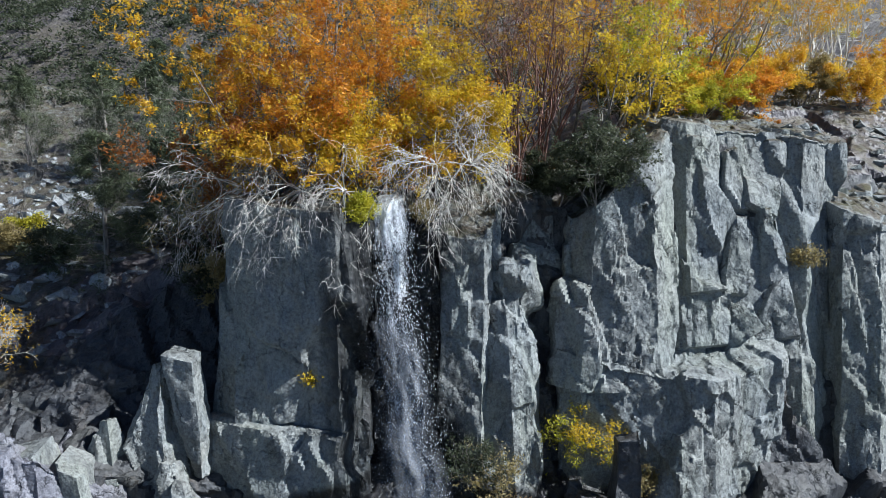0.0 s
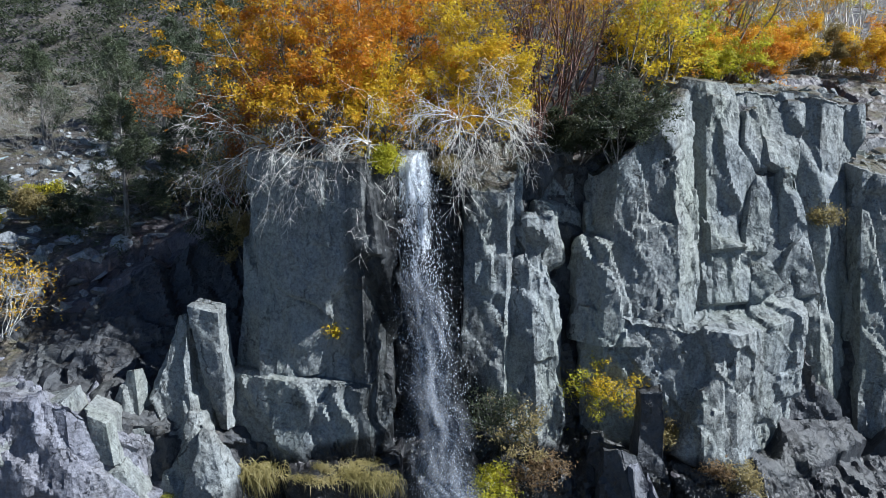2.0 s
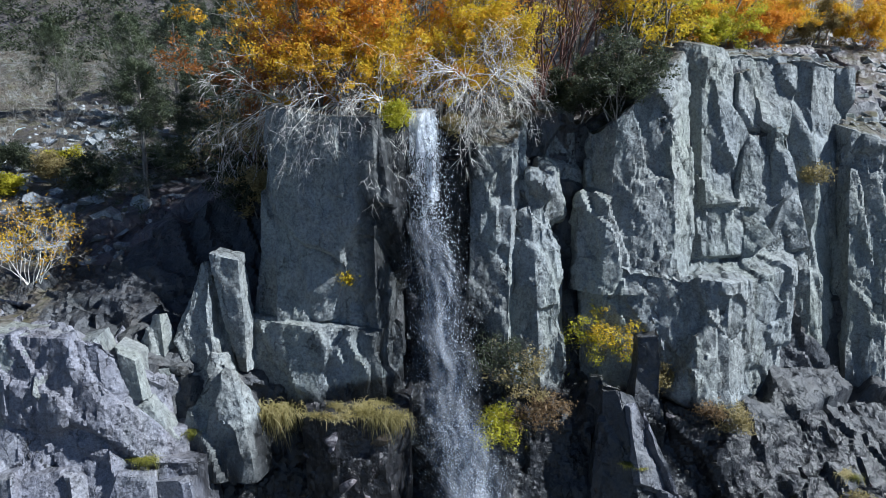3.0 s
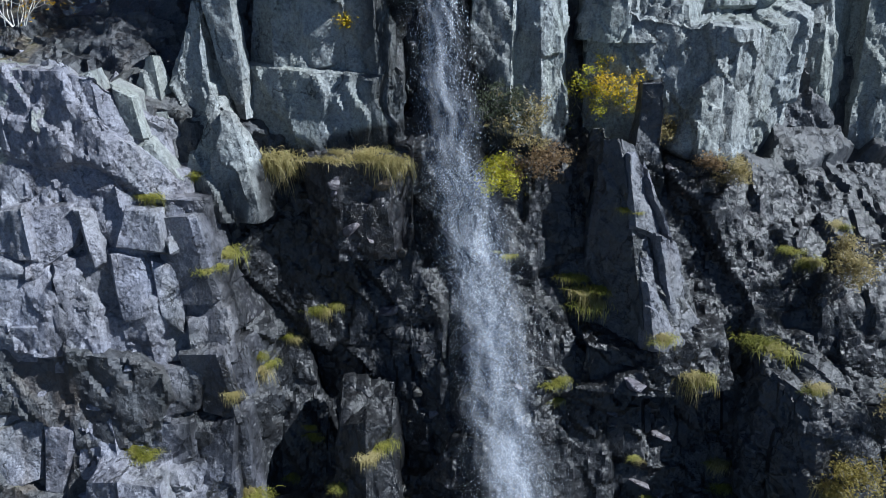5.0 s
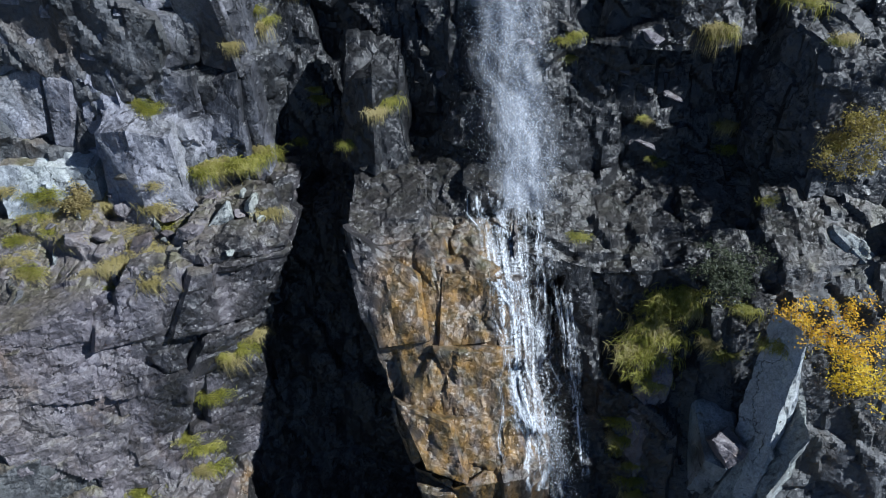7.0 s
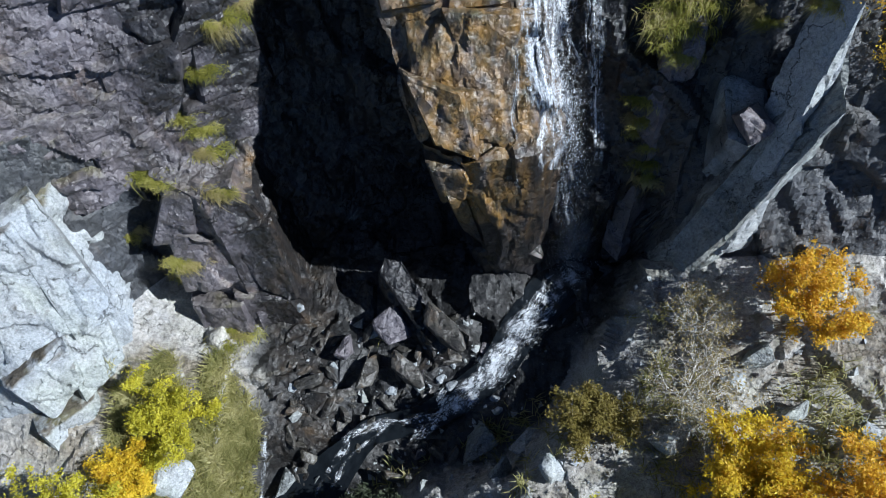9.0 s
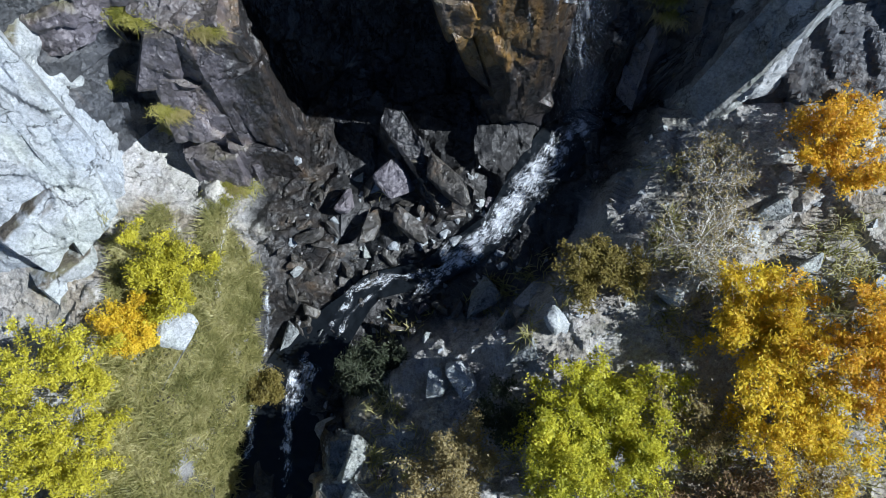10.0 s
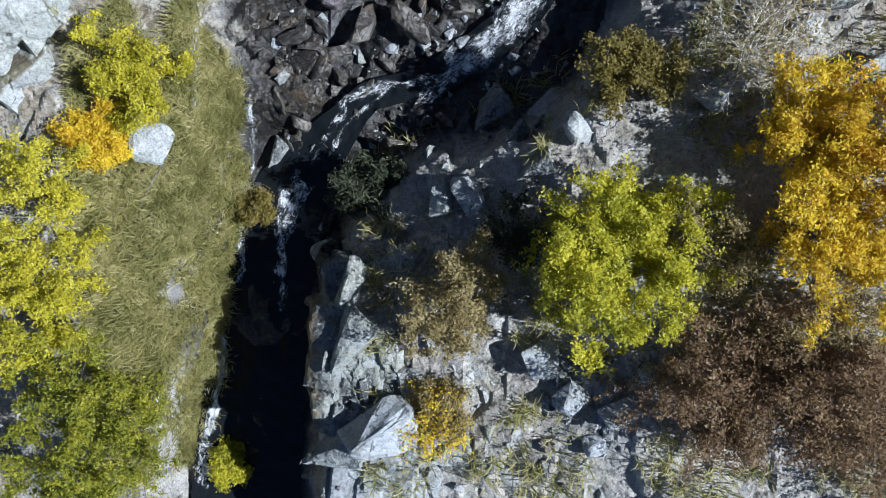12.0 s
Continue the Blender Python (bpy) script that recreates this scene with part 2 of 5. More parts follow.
def mist_material(name, most):
    """Fine spray that thins out towards its edges."""
    n = Nodes(name)
    p = n.place((1.0, 1.0, 0.3))
    n.bsdf.inputs["Base Color"].default_value = (0.8, 0.85, 0.95, 1)
    n.bsdf.inputs["Roughness"].default_value = 0.6
    soft = n.math("MULTIPLY", n.ramp(n.noise(p, 1.3, 6, 0.6, 0.2), (0.25, 0.25), (0.75, 1)), n.math("MAXIMUM", n.attr("foam"), 0.0))
    grain = n.ramp(n.noise(n.place(1.0), 45.0, 2, 0.6), (0.4, 0.35), (0.6, 1))
    both = n.add("ShaderNodeMixShader", Fac=n.math("MULTIPLY", n.math("MULTIPLY", soft, grain), most, True))
    clear = n.add("ShaderNodeBsdfTransparent")
    n.put(both.inputs[1], clear.outputs[0])
    n.put(both.inputs[2], n.bsdf.outputs[0])
    n.put(n.out.inputs[0], both.outputs[0])
    return n.mat


WHITE_WATER = water_material("white_water", 0.5, stretch=0.45, size=7.0, speckle=1.5)
FINE_WATER = water_material("thread_water", 0.51, stretch=0.13, size=15.0, soft=0.26)
MIST = mist_material("falling_spray", 0.27)
DROPS = Nodes("water_drops")
DROPS.bsdf.inputs["Base Color"].default_value = (0.8, 0.85, 0.92, 1)
DROPS.bsdf.inputs["Roughness"].default_value = 0.2
DROPS = DROPS.mat
POOL = Nodes("clear_dark_water")
POOL.bsdf.inputs["Base Color"].default_value = (0.008, 0.01, 0.012, 1)
POOL.bsdf.inputs["Roughness"].default_value = 0.08
POOL.bsdf.inputs["Specular IOR Level"].default_value = 0.18
POOL.put(POOL.bsdf.inputs["Normal"], POOL.bump(POOL.noise(POOL.place(1.0), 5.0, 4, 0.6), 0.5, 0.05))
POOL = POOL.mat

# ---------------------------------------------------------------- mesh helpers
rng = np.random.default_rng(7)


def mesh_from(name, verts, faces, material, smooth=True, attrs=None, crease=0):
    """A mesh from arrays: verts N x 3, faces M x 3 or M x 4."""
    me = bpy.data.meshes.new(name)
    verts, faces = np.asarray(verts, np.float32), np.asarray(faces, np.int32)
    k = faces.shape[1]
    me.vertices.add(len(verts))
    me.vertices.foreach_set("co", verts.ravel())
    me.loops.add(faces.size)
    me.loops.foreach_set("vertex_index", faces.ravel())
    me.polygons.add(len(faces))
    me.polygons.foreach_set("loop_start", np.arange(0, faces.size, k, dtype=np.int32))
    me.polygons.foreach_set("use_smooth", np.full(len(faces), smooth))
    for key, values in (attrs or {}).items():
        a = me.attributes.new(key, "FLOAT", "POINT")
        a.data.foreach_set("value", np.asarray(values, np.float32))
    me.materials.append(material)
    me.update(calc_edges=True)
    if crease:
        me.set_sharp_from_angle(angle=radians(crease))
    return me


def part(name, me, parent, label=""):
    ob = new(name, me)
    ob.parent = parent
    return tagged(ob, label)


def empty(name, at, label, category, group=""):
    ob = new(name)
    ob.location = at
    ob.empty_display_size = 0.2
    return tagged(ob, label, category, group)


def hashed(i, j, k, seed):
    h = (i * 374761393 + j * 668265263 + k * 2147483647 + seed * 1274126177) & 0xFFFFFFFF
    h = ((h ^ (h >> 13)) * 1274126177) & 0xFFFFFFFF
    h = ((h ^ (h >> 16)) * 2246822519) & 0xFFFFFFFF
    return ((h ^ (h >> 15)) & 0xFFFFFF) / float(0x1000000)


def fracture(p, size, seed, slope=0.7, crisp=30.0):
    """Rock broken along joints: each cell has its own step and tilt. Returns about -1 to 1, and the nearness to a joint."""
    q = p / np.asarray(size)
    base = np.floor(q).astype(np.int64)
    best, second = np.full(len(q), 9.0), np.full(len(q), 9.0)
    value, total = np.zeros(len(q)), np.full(len(q), 1e-30)
    for dx in (-1, 0, 1):
        for dy in (-1, 0, 1):
            for dz in (-1, 0, 1):
                c = base + (dx, dy, dz)
                i, j, k = c[:, 0], c[:, 1], c[:, 2]
                d = np.stack([q[:, a] - c[:, a] - hashed(i, j, k, seed + a) for a in range(3)], 1)
                e = np.abs(d)
                dist = e.max(1) + 0.35 * e.sum(1)
                second = np.where(dist < best, best, np.minimum(second, dist))
                best = np.minimum(best, dist)
                v = hashed(i, j, k, seed + 5) * 2 - 1
                for a in range(3):
                    v = v + slope * (hashed(i, j, k, seed + 7 + a) * 2 - 1) * d[:, a]
                w = np.exp(-crisp * dist)
                value, total = value + w * v, total + w
    return value / total, np.clip(1 - (second - best) / 0.07, 0, 1)


def waves(p, size, seed):
    """Soft value noise, about -1 to 1."""
    q = p / np.asarray(size)
    b = np.floor(q).astype(np.int64)
    f = q - b
    f = f * f * (3 - 2 * f)
    total = 0
    for dx in (0, 1):
        for dy in (0, 1):
            for dz in (0, 1):
                w = (f[:, 0] if dx else 1 - f[:, 0]) * (f[:, 1] if dy else 1 - f[:, 1]) * (f[:, 2] if dz else 1 - f[:, 2])
                total = total + w * hashed(b[:, 0] + dx, b[:, 1] + dy, b[:, 2] + dz, seed)
    return total * 2 - 1


def rough_rock(p, amount=1.0, seed=1, tall=1.5):
    """How far rock stands out at p."""
    warp = np.stack([waves(p, 3.0, seed + 40 + a) for a in range(3)], 1) * 0.5
    q = p + warp
    q = q + np.stack([0.25 * p[:, 2], 0 * p[:, 2], 0.2 * p[:, 0]], 1)
    a, ja = fracture(q, (3.0, 3.0, 3.0 * tall), seed, 1.1, 55.0)
    b, jb = fracture(q + 7.3, (0.85, 1.2, 1.15 * tall), seed + 20, 1.2, 40.0)
    c, jc = fracture(p + 0.4 * warp + 3.1, (0.3, 0.4, 0.36 * tall), seed + 30, 1.0, 40.0)
    lumps = waves(q, (0.6, 0.6, 0.8), seed + 50) * 0.5 + waves(q, 0.27, seed + 51) * 0.4
    return amount * (0.42 * a + 0.14 * b - 0.12 * ja - 0.07 * jb) + (0.012 + 0.032 * amount) * c + 0.014 * lumps


def normals(v, faces):
    a, b, c, d = (v[faces[:, i]] for i in range(4))
    n = np.cross(c - a, d - b)
    out = np.zeros_like(v)
    for i in range(4):
        np.add.at(out, faces[:, i], n)
    return out / np.maximum(np.linalg.norm(out, axis=1, keepdims=True), 1e-9)


def grid_faces(rows, cols, wrap=False):
    i, j = np.meshgrid(np.arange(rows - 1), np.arange(cols if wrap else cols - 1), indexing="ij")
    i, j = i.ravel(), j.ravel()
    k = (j + 1) % cols
    return np.stack([i * cols + j, i * cols + k, (i + 1) * cols + k, (i + 1) * cols + j], 1)


def smooth01(a, b, x):
    t = np.clip((x - a) / (b - a), 0, 1)
    return t * t * (3 - 2 * t)


def fall_x(z):
    """Where the falling water is, across the cliff, at a height."""
    return np.interp(z, [-5, 0, 6, 10, 15, 20, 25, 31], [1.6, 1.5, 1.4, 1.25, 0.55, -0.6, -1.2, -1.6])


def looks(p, n):
    """Wet films with painted recess shade, algae and soil, by place and slope."""
    x, z = p[:, 0], p[:, 2]
    ragged = waves(p, (1.1, 1.1, 2.2), 71) * 0.5 + waves(p, (0.35, 0.35, 0.7), 72) * 0.3
    off = x - fall_x(z)
    # reaches go past the wet rock to paint the shade of gully and overhangs
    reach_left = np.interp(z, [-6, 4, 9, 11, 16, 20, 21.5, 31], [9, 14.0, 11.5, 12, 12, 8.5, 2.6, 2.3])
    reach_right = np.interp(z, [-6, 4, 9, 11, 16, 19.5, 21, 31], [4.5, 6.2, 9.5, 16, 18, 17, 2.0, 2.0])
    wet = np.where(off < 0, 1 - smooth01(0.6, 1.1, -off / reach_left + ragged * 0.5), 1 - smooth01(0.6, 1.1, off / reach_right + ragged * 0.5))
    centre = np.interp(z, [-3, 4, 9], [1.2, 0.1, -1.2])
    algae = (1 - smooth01(1.6, 3.0, np.abs(x - centre) + ragged)) * (1 - smooth01(9.2, 9.8, z)) * smooth01(-3.5, -1.5, z) * (p[:, 1] < 13) * (p[:, 1] > 6)
    flank = smooth01(-8.6, -7.4, x + 0.7 * ragged) * (x < -5.6) * (p[:, 1] < 9) * (z > -6.5) * (z < 1.8)
    edge = (np.abs(x + 1.7) < 0.8) * (p[:, 1] > 2.5) * (p[:, 1] < 4.8) * (z > -4.9) * (z < -2.5)
    algae = np.maximum(algae, 0.75 * np.maximum(flank, edge))
    wet = wet * (1 - 0.75 * algae)
    d, side, along = creek_distance(p)
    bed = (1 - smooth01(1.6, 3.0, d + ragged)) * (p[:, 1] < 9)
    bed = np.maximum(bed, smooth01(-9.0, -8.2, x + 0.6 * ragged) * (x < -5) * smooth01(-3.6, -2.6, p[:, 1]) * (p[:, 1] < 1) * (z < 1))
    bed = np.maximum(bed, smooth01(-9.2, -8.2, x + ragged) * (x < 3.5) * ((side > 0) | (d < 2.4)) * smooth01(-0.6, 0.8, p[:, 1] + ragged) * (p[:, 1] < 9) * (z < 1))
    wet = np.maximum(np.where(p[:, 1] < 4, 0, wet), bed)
    low = 1 - 0.75 * (p[:, 1] < 12) * smooth01(-0.5, 0.3, waves(p, (2.2, 2.2, 2.2), 75) + waves(p, 0.7, 76) * 0.5)
    soil = smooth01(0.62, 0.85, n[:, 2] + ragged * 0.15) * (1 - bed) * (1 - 0.8 * wet) * low * (1 - 0.9 * (z > 10.5) * (z < 28.6) * (x > -14))
    soil = soil * (1 - 0.9 * (x > 5.5) * (p[:, 1] > 3.5) * (z > -0.5) * (z < 9))
    soil = soil * (1 - 0.7 * (np.abs(x) < 6) * (p[:, 1] < -4.5))
    return {"wet": wet, "algae": algae, "soil": soil}


# ---------------------------------------------------------------- the cliff, the ground below and the shelf above
XK = [-24, -16, -12, -8.5, -6.6, -5, -2, 0.5, 4, 8, 12, 16, 24]
LEVELS = [  # from the stream up: distance, then height, at each of XK
    ([-22] * 13, [-9, -8.5, -8.2, -8, -6.5, -5.6, -5.4, -5.2, -5, -4.5, -4, -3, -2]),
    ([-6] * 13, [-6, -5.6, -5.2, -5.4, -5.2, -4.2, -3.6, -2.9, -2.0, -1.4, -0.8, -0.3, 0]),
    ([-1] * 13, [-4.6, -4.6, -4.8, -5.1, -5.2, -5.0, -3.9, -2.2, -1.2, -0.4, 0.0, 0.4, 0.8]),
    ([1] * 13, [-4, -4, -4.6, -5, -5.2, -5.2, -4.6, -3.5, -2.0, -0.7, -0.2, 0.5, 1]),
    ([1, 2, 6.4, 6.2, 8, 9.6, 10, 9.0, 6.5, 5.5, 5, 4, 3], [-1.5, -2.5, -4, -4.8, -4.8, -4.4, -3.8, -3, -1.8, 0, 1.5, 2.5, 3.5]),
    ([6, 8.5, 10.8, 12.6, 14.6, 14.6, 13, 12, 11.6, 11.5, 11, 10.5, 10], [5, 8, 8.6, 8.5, 8, 8, 8.8, 9.2, 8.5, 9, 9.5, 9.5, 10]),
    ([12, 13, 14.3, 14.8, 16.6, 17.0, 16.2, 14.4, 15.4, 16, 14.5, 13.5, 14], [9, 9.3, 9.2, 9.2, 9, 9.5, 10, 10.5, 9.5, 10, 10.5, 11, 12]),
    ([15.6, 15.8, 16, 16.6, 18.6, 19.0, 18.8, 17.7, 18, 18, 17.5, 17.5, 18], [16, 16.5, 17, 16, 15.5, 15, 15, 15, 15, 15.5, 16, 16, 16.5]),
    ([18, 18, 18, 19.2, 20.3, 20.2, 20.4, 20.4, 20.3, 20.6, 21, 21.5, 22], [22, 22.6, 22.6, 22, 21, 20, 19.5, 19.5, 20, 20, 19.5, 19, 19]),
    ([20, 20, 20, 21, 21.8, 21.4, 21.4, 21.6, 22.2, 22.4, 23, 24, 25], [23, 23.4, 23.4, 22.7, 21.8, 21, 20.8, 20.8, 21, 20.8, 20.5, 20, 20]),
    ([24, 23, 22.5, 25, 25, 22.2, 22.4, 22.8, 23.6, 25, 26.5, 28, 30], [25, 25, 24.8, 27.5, 28.5, 29.6, 29.2, 29.2, 29.6, 31.6, 31.4, 30.2, 30]),
    ([33] * 13, [28, 28, 28, 29.5, 30.5, 31, 31, 31, 31.5, 33, 33.2, 33, 32.5]),
    ([60] * 13, [36, 35, 34, 34, 34, 34, 34.5, 35, 36, 37, 38, 38, 38]),
]


def sheet(v, x):
    """A place on the smooth land: v counts the levels, x runs across."""
    ys = np.stack([np.interp(x, XK, y) for y, z in LEVELS])
    zs = np.stack([np.interp(x, XK, z) for y, z in LEVELS])
    i = np.clip(np.floor(v).astype(int), 0, len(LEVELS) - 2)
    f = v - i
    at = np.arange(len(x))
    return np.stack([x, ys[i, at] * (1 - f) + ys[i + 1, at] * f, zs[i, at] * (1 - f) + zs[i + 1, at] * f], 1)


CREEK = np.array([(3.9, 6.7), (2.9, 5.7), (1.7, 4.3), (0.6, 2.6), (-1.9, 1.0), (-4.2, 0.5), (-5.8, -1.2), (-7.2, -3.0), (-8.1, -6), (-8.5, -9), (-9.0, -13), (-9.8, -22)])


def creek_distance(p):
    """How far a place is from the stream's line, and how far along it is; the side is positive to the right bank."""
    best, side, along, run = np.full(len(p), 99.0), np.zeros(len(p)), np.zeros(len(p)), 0.0
    for a, b in zip(CREEK, CREEK[1:]):
        ab, ap = b - a, p[:, :2] - a
        size = np.hypot(*ab)
        t = np.clip((ap @ ab) / size ** 2, 0, 1)
        d = np.hypot(ap[:, 0] - t * ab[0], ap[:, 1] - t * ab[1])
        near = d < best
        best = np.where(near, d, best)
        along = np.where(near, run + t * size, along)
        side = np.where(near, np.sign(ap[:, 0] * -ab[1] + ap[:, 1] * ab[0]), side)
        run += size
    return best, -side, along


def creek_height(along):
    return np.interp(along, [0, 2, 5, 8, 12, 15, 20, 28, 40], [-3.7, -3.9, -4.6, -5.4, -6.0, -6.9, -7.8, -9.2, -10.5])


def carve(p):
    """Cuts the stream's bed into the ground."""
    d, side, along = creek_distance(p)
    wide = np.interp(along, [0, 3, 7, 11, 16, 30], [0.8, 0.8, 1.3, 1.4, 2.0, 2.1])
    wide = wide + np.where(side > 0, 0, np.interp(along, [0, 1, 3, 7, 9], [0.3, 0.9, 1.4, 1.2, 0]))
    k = 1 - smooth01(wide, wide + np.where(side > 0, 0.7, 1.6), d + waves(p, 0.9, 81) * 0.35)
    floor = creek_height(along) - 0.15
    p = p.copy()
    p[:, 2] = np.where(p[:, 1] < 7.5, p[:, 2] * (1 - k) + np.minimum(floor, p[:, 2]) * k, p[:, 2])
    return p


def land_amount(p):
    return 0.5 + 0.38 * smooth01(3, 9, p[:, 1]) - 0.58 * smooth01(24, 34, p[:, 1])


def land(pieces, x0, x1, across):
    """The whole slope as one surface, cut into the ground, the cliff and the shelf: pieces are (name, from level, to level, step, material, label, category)."""
    v, starts = [], []
    for name, v0, v1, step, *_ in pieces:
        starts.append(len(v))
        for i in range(v0, v1):
            size = math.hypot(LEVELS[i][0][6] - LEVELS[i + 1][0][6], LEVELS[i][1][6] - LEVELS[i + 1][1][6])
            count = max(4, int(size / step))
            v += [i + k / count for k in range(count)]
    v.append(pieces[-1][2])
    starts.append(len(v) - 1)
    x = np.linspace(x0, x1, int((x1 - x0) / across) + 1)
    vv, xx = np.meshgrid(np.array(v), x, indexing="ij")
    p = carve(sheet(vv.ravel(), xx.ravel()))
    faces = grid_faces(len(v), len(x))
    p = p + normals(p, faces) * (rough_rock(p, 1.0, 1, 1.4) * land_amount(p))[:, None]
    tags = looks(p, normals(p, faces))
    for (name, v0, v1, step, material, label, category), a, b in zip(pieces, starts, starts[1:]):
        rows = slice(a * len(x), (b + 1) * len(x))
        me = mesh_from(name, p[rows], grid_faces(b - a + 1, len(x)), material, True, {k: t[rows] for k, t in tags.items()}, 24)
        tagged(new(name, me), label, category, kind="structure")


def block(name, z0, low, high, material=ROCK, step=0.085, amount=0.8, seed=1, tall=1.5, label="", category="rock", parent=None, buried=True, dry=0.0):
    """A mass of rock on a footprint (low: x, y, counter-clockwise), drawn up to a top (high: x, y, z)."""
    low = np.array([(x, y, z0) for x, y in low], float)
    high = np.array(high, float)
    up = max(6, int((high[:, 2].mean() - z0) / step))
    ring_low, ring_high = [], []
    for i in range(len(low)):
        j = (i + 1) % len(low)
        count = max(3, int(max(np.linalg.norm(low[j] - low[i]), np.linalg.norm(high[j] - high[i])) / step))
        for k in range(count):
            ring_low.append(low[i] + (low[j] - low[i]) * k / count)
            ring_high.append(high[i] + (high[j] - high[i]) * k / count)
    ring_low, ring_high = np.array(ring_low), np.array(ring_high)
    cols = len(ring_low)
    t = np.linspace(0, 1, up + 1)[:, None, None]
    side = ring_low * (1 - t) + ring_high * t
    centre = ring_high.mean(0)
    caps = max(4, int(np.linalg.norm(ring_high - centre, axis=1).max() / step))
    t = np.linspace(0, 1, caps + 1)[1:, None, None]
    p = np.concatenate([side, ring_high * (1 - t) + centre * t]).reshape(-1, 3)
    faces = grid_faces(up + 1 + caps, cols, True)
    n = normals(p, faces)
    n[-cols:] = (0, 0, 1)
    p = p + n * rough_rock(p, amount, seed, tall)[:, None]
    p[-cols:] = p[-cols:].mean(0)
    if buried:
        n = normals(p, faces)[faces[:, 0]]
        faces = faces[~((n[:, 1] > 0.75) & (p[faces[:, 0], 1] > low[:, 1].max() - 0.9))]
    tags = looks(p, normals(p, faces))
    # dry takes the wet tone and its painted shade off the block
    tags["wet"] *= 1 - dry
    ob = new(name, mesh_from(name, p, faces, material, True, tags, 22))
    if parent:
        ob.parent = parent
        return ob
    return tagged(ob, label, category)


def slabs(parent, corners, across, up, seed, material, out=0.45, step=0.09, amount=0.3, tall=1.2, skip=0.0, dry=0.0):
    """Jointed rock: proud slabs over a face given by its lower left, lower right, upper left and upper right corners."""
    r = np.random.default_rng(seed)
    a, b, c, d = (np.array(p, float) for p in corners)
    face = np.cross(b - a, c - a)
    face /= np.linalg.norm(face)
    vs = np.concatenate([[0], np.cumsum(r.uniform(0.6, 1.5, up))])
    vs /= vs[-1]
    for j in range(up):
        us = np.concatenate([[0], np.cumsum(r.uniform(0.5, 1.6, across))])
        us /= us[-1]
        for i in range(across):
            if r.random() < skip:
                continue
            quad = []
            for u, v in ((us[i], vs[j]), (us[i + 1], vs[j]), (us[i + 1], vs[j + 1]), (us[i], vs[j + 1])):
                u, v = u + r.normal(0, 0.17) / across, v + r.normal(0, 0.14) / up
                quad.append((a * (1 - u) + b * u) * (1 - v) + (c * (1 - u) + d * u) * v + face * (r.uniform(0, out) + r.normal(0, 0.1)))
            q = np.array(quad)
            nu, nv = max(4, int(np.linalg.norm(q[1] - q[0]) / step)), max(4, int(np.linalg.norm(q[3] - q[0]) / step))
            u = np.concatenate([[0.0], np.linspace(0.0, 1, nu), [1.0]])
            v = np.concatenate([[0.0], np.linspace(0.0, 1, nv), [1.0]])
            vv, uu = (g.ravel()[:, None] for g in np.meshgrid(v, u, indexing="ij"))
            p = (q[0] * (1 - uu) + q[1] * uu) * (1 - vv) + (q[3] * (1 - uu) + q[2] * uu) * vv
            ring = np.zeros((len(v), len(u)), bool)
            ring[[0, -1], :] = True
            ring[:, [0, -1]] = True
            ring = ring.ravel()
            edge = np.minimum(np.minimum(uu, 1 - uu) * np.linalg.norm(q[1] - q[0]), np.minimum(vv, 1 - vv) * np.linalg.norm(q[3] - q[0]))[:, 0]
            push = rough_rock(p, amount, seed + 3 * i + 17 * j, tall) - 0.22 * np.clip(1 - edge / 0.14, 0, 1) ** 2
            p = p + face * push[:, None]
            p[ring] -= face * (out + 0.9)
            faces = grid_faces(len(v), len(u))
            tags = looks(p, normals(p, faces))
            # less wet tone and painted shade on dry slabs
            tags["wet"] *= 1 - dry
            me = mesh_from("slab", p, faces, material, True, tags, 22)
            part("slab", me, parent)


# the cliff wall's dark material has shade mixed into its colour
land([("ground", 0, 4, 0.11, STONY, "stony slope with dry soil beside the stream", "ground"),
      ("cliff_wall", 4, 10, 0.085, ROCK_DARK_SHADED, "dark jointed rock wall behind the falls", "cliff"),
      ("cliff_top", 10, 12, 0.17, ROCK_BROWN, "stony shelf above the waterfall", "ground")], -24, 24, 0.1)

pillar = block("rock_pillar", 19.5, [(-7.7, 20.9), (-6.4, 20.3), (-2.9, 19.6), (-2.2, 20.6), (-2.3, 24), (-7.2, 24)],
      [(-6.7, 21.6, 30), (-6.0, 20.9, 29.9), (-3.2, 20.2, 29.6), (-2.4, 21.0, 29.4), (-2.4, 24, 30), (-6.0, 24, 30.3)],
      amount=0.55, seed=11, tall=2.2, label="tall grey rock pillar beside the waterfall")
block("rock_pillar", 19.5, [(-0.2, 20.6), (1.2, 20.3), (1.6, 21), (1.6, 24), (-0.2, 24)],
      [(0.0, 21.3, 28.9), (1.3, 21.2, 28.6), (1.8, 21.9, 29.0), (1.6, 24, 30.1), (0, 24, 30.1)],
      amount=0.5, seed=12, tall=2.2, label="narrow grey rock pillar beside the waterfall")
block("rock_pillar", 19.5, [(1.0, 20.5), (2.4, 20.1), (3.4, 20.7), (3.5, 23), (1.0, 23)],
      [(1.3, 21.9, 27.6), (1.9, 21.6, 27.7), (2.5, 21.8, 27.6), (2.7, 23.5, 28), (1.2, 23.5, 28)],
      amount=0.65, seed=13, tall=1.5, label="grey rock pillar with a sunlit edge")
block("rock_block", 26.5, [(2.2, 23.2), (4, 23.4), (4, 25.5), (2.2, 25.5)],
      [(2.4, 23.6, 30.4), (3.8, 23.8, 30.1), (3.8, 25.5, 30.3), (2.4, 25.5, 30.5)], amount=0.4, seed=14, label="grey rock block on the cliff edge")
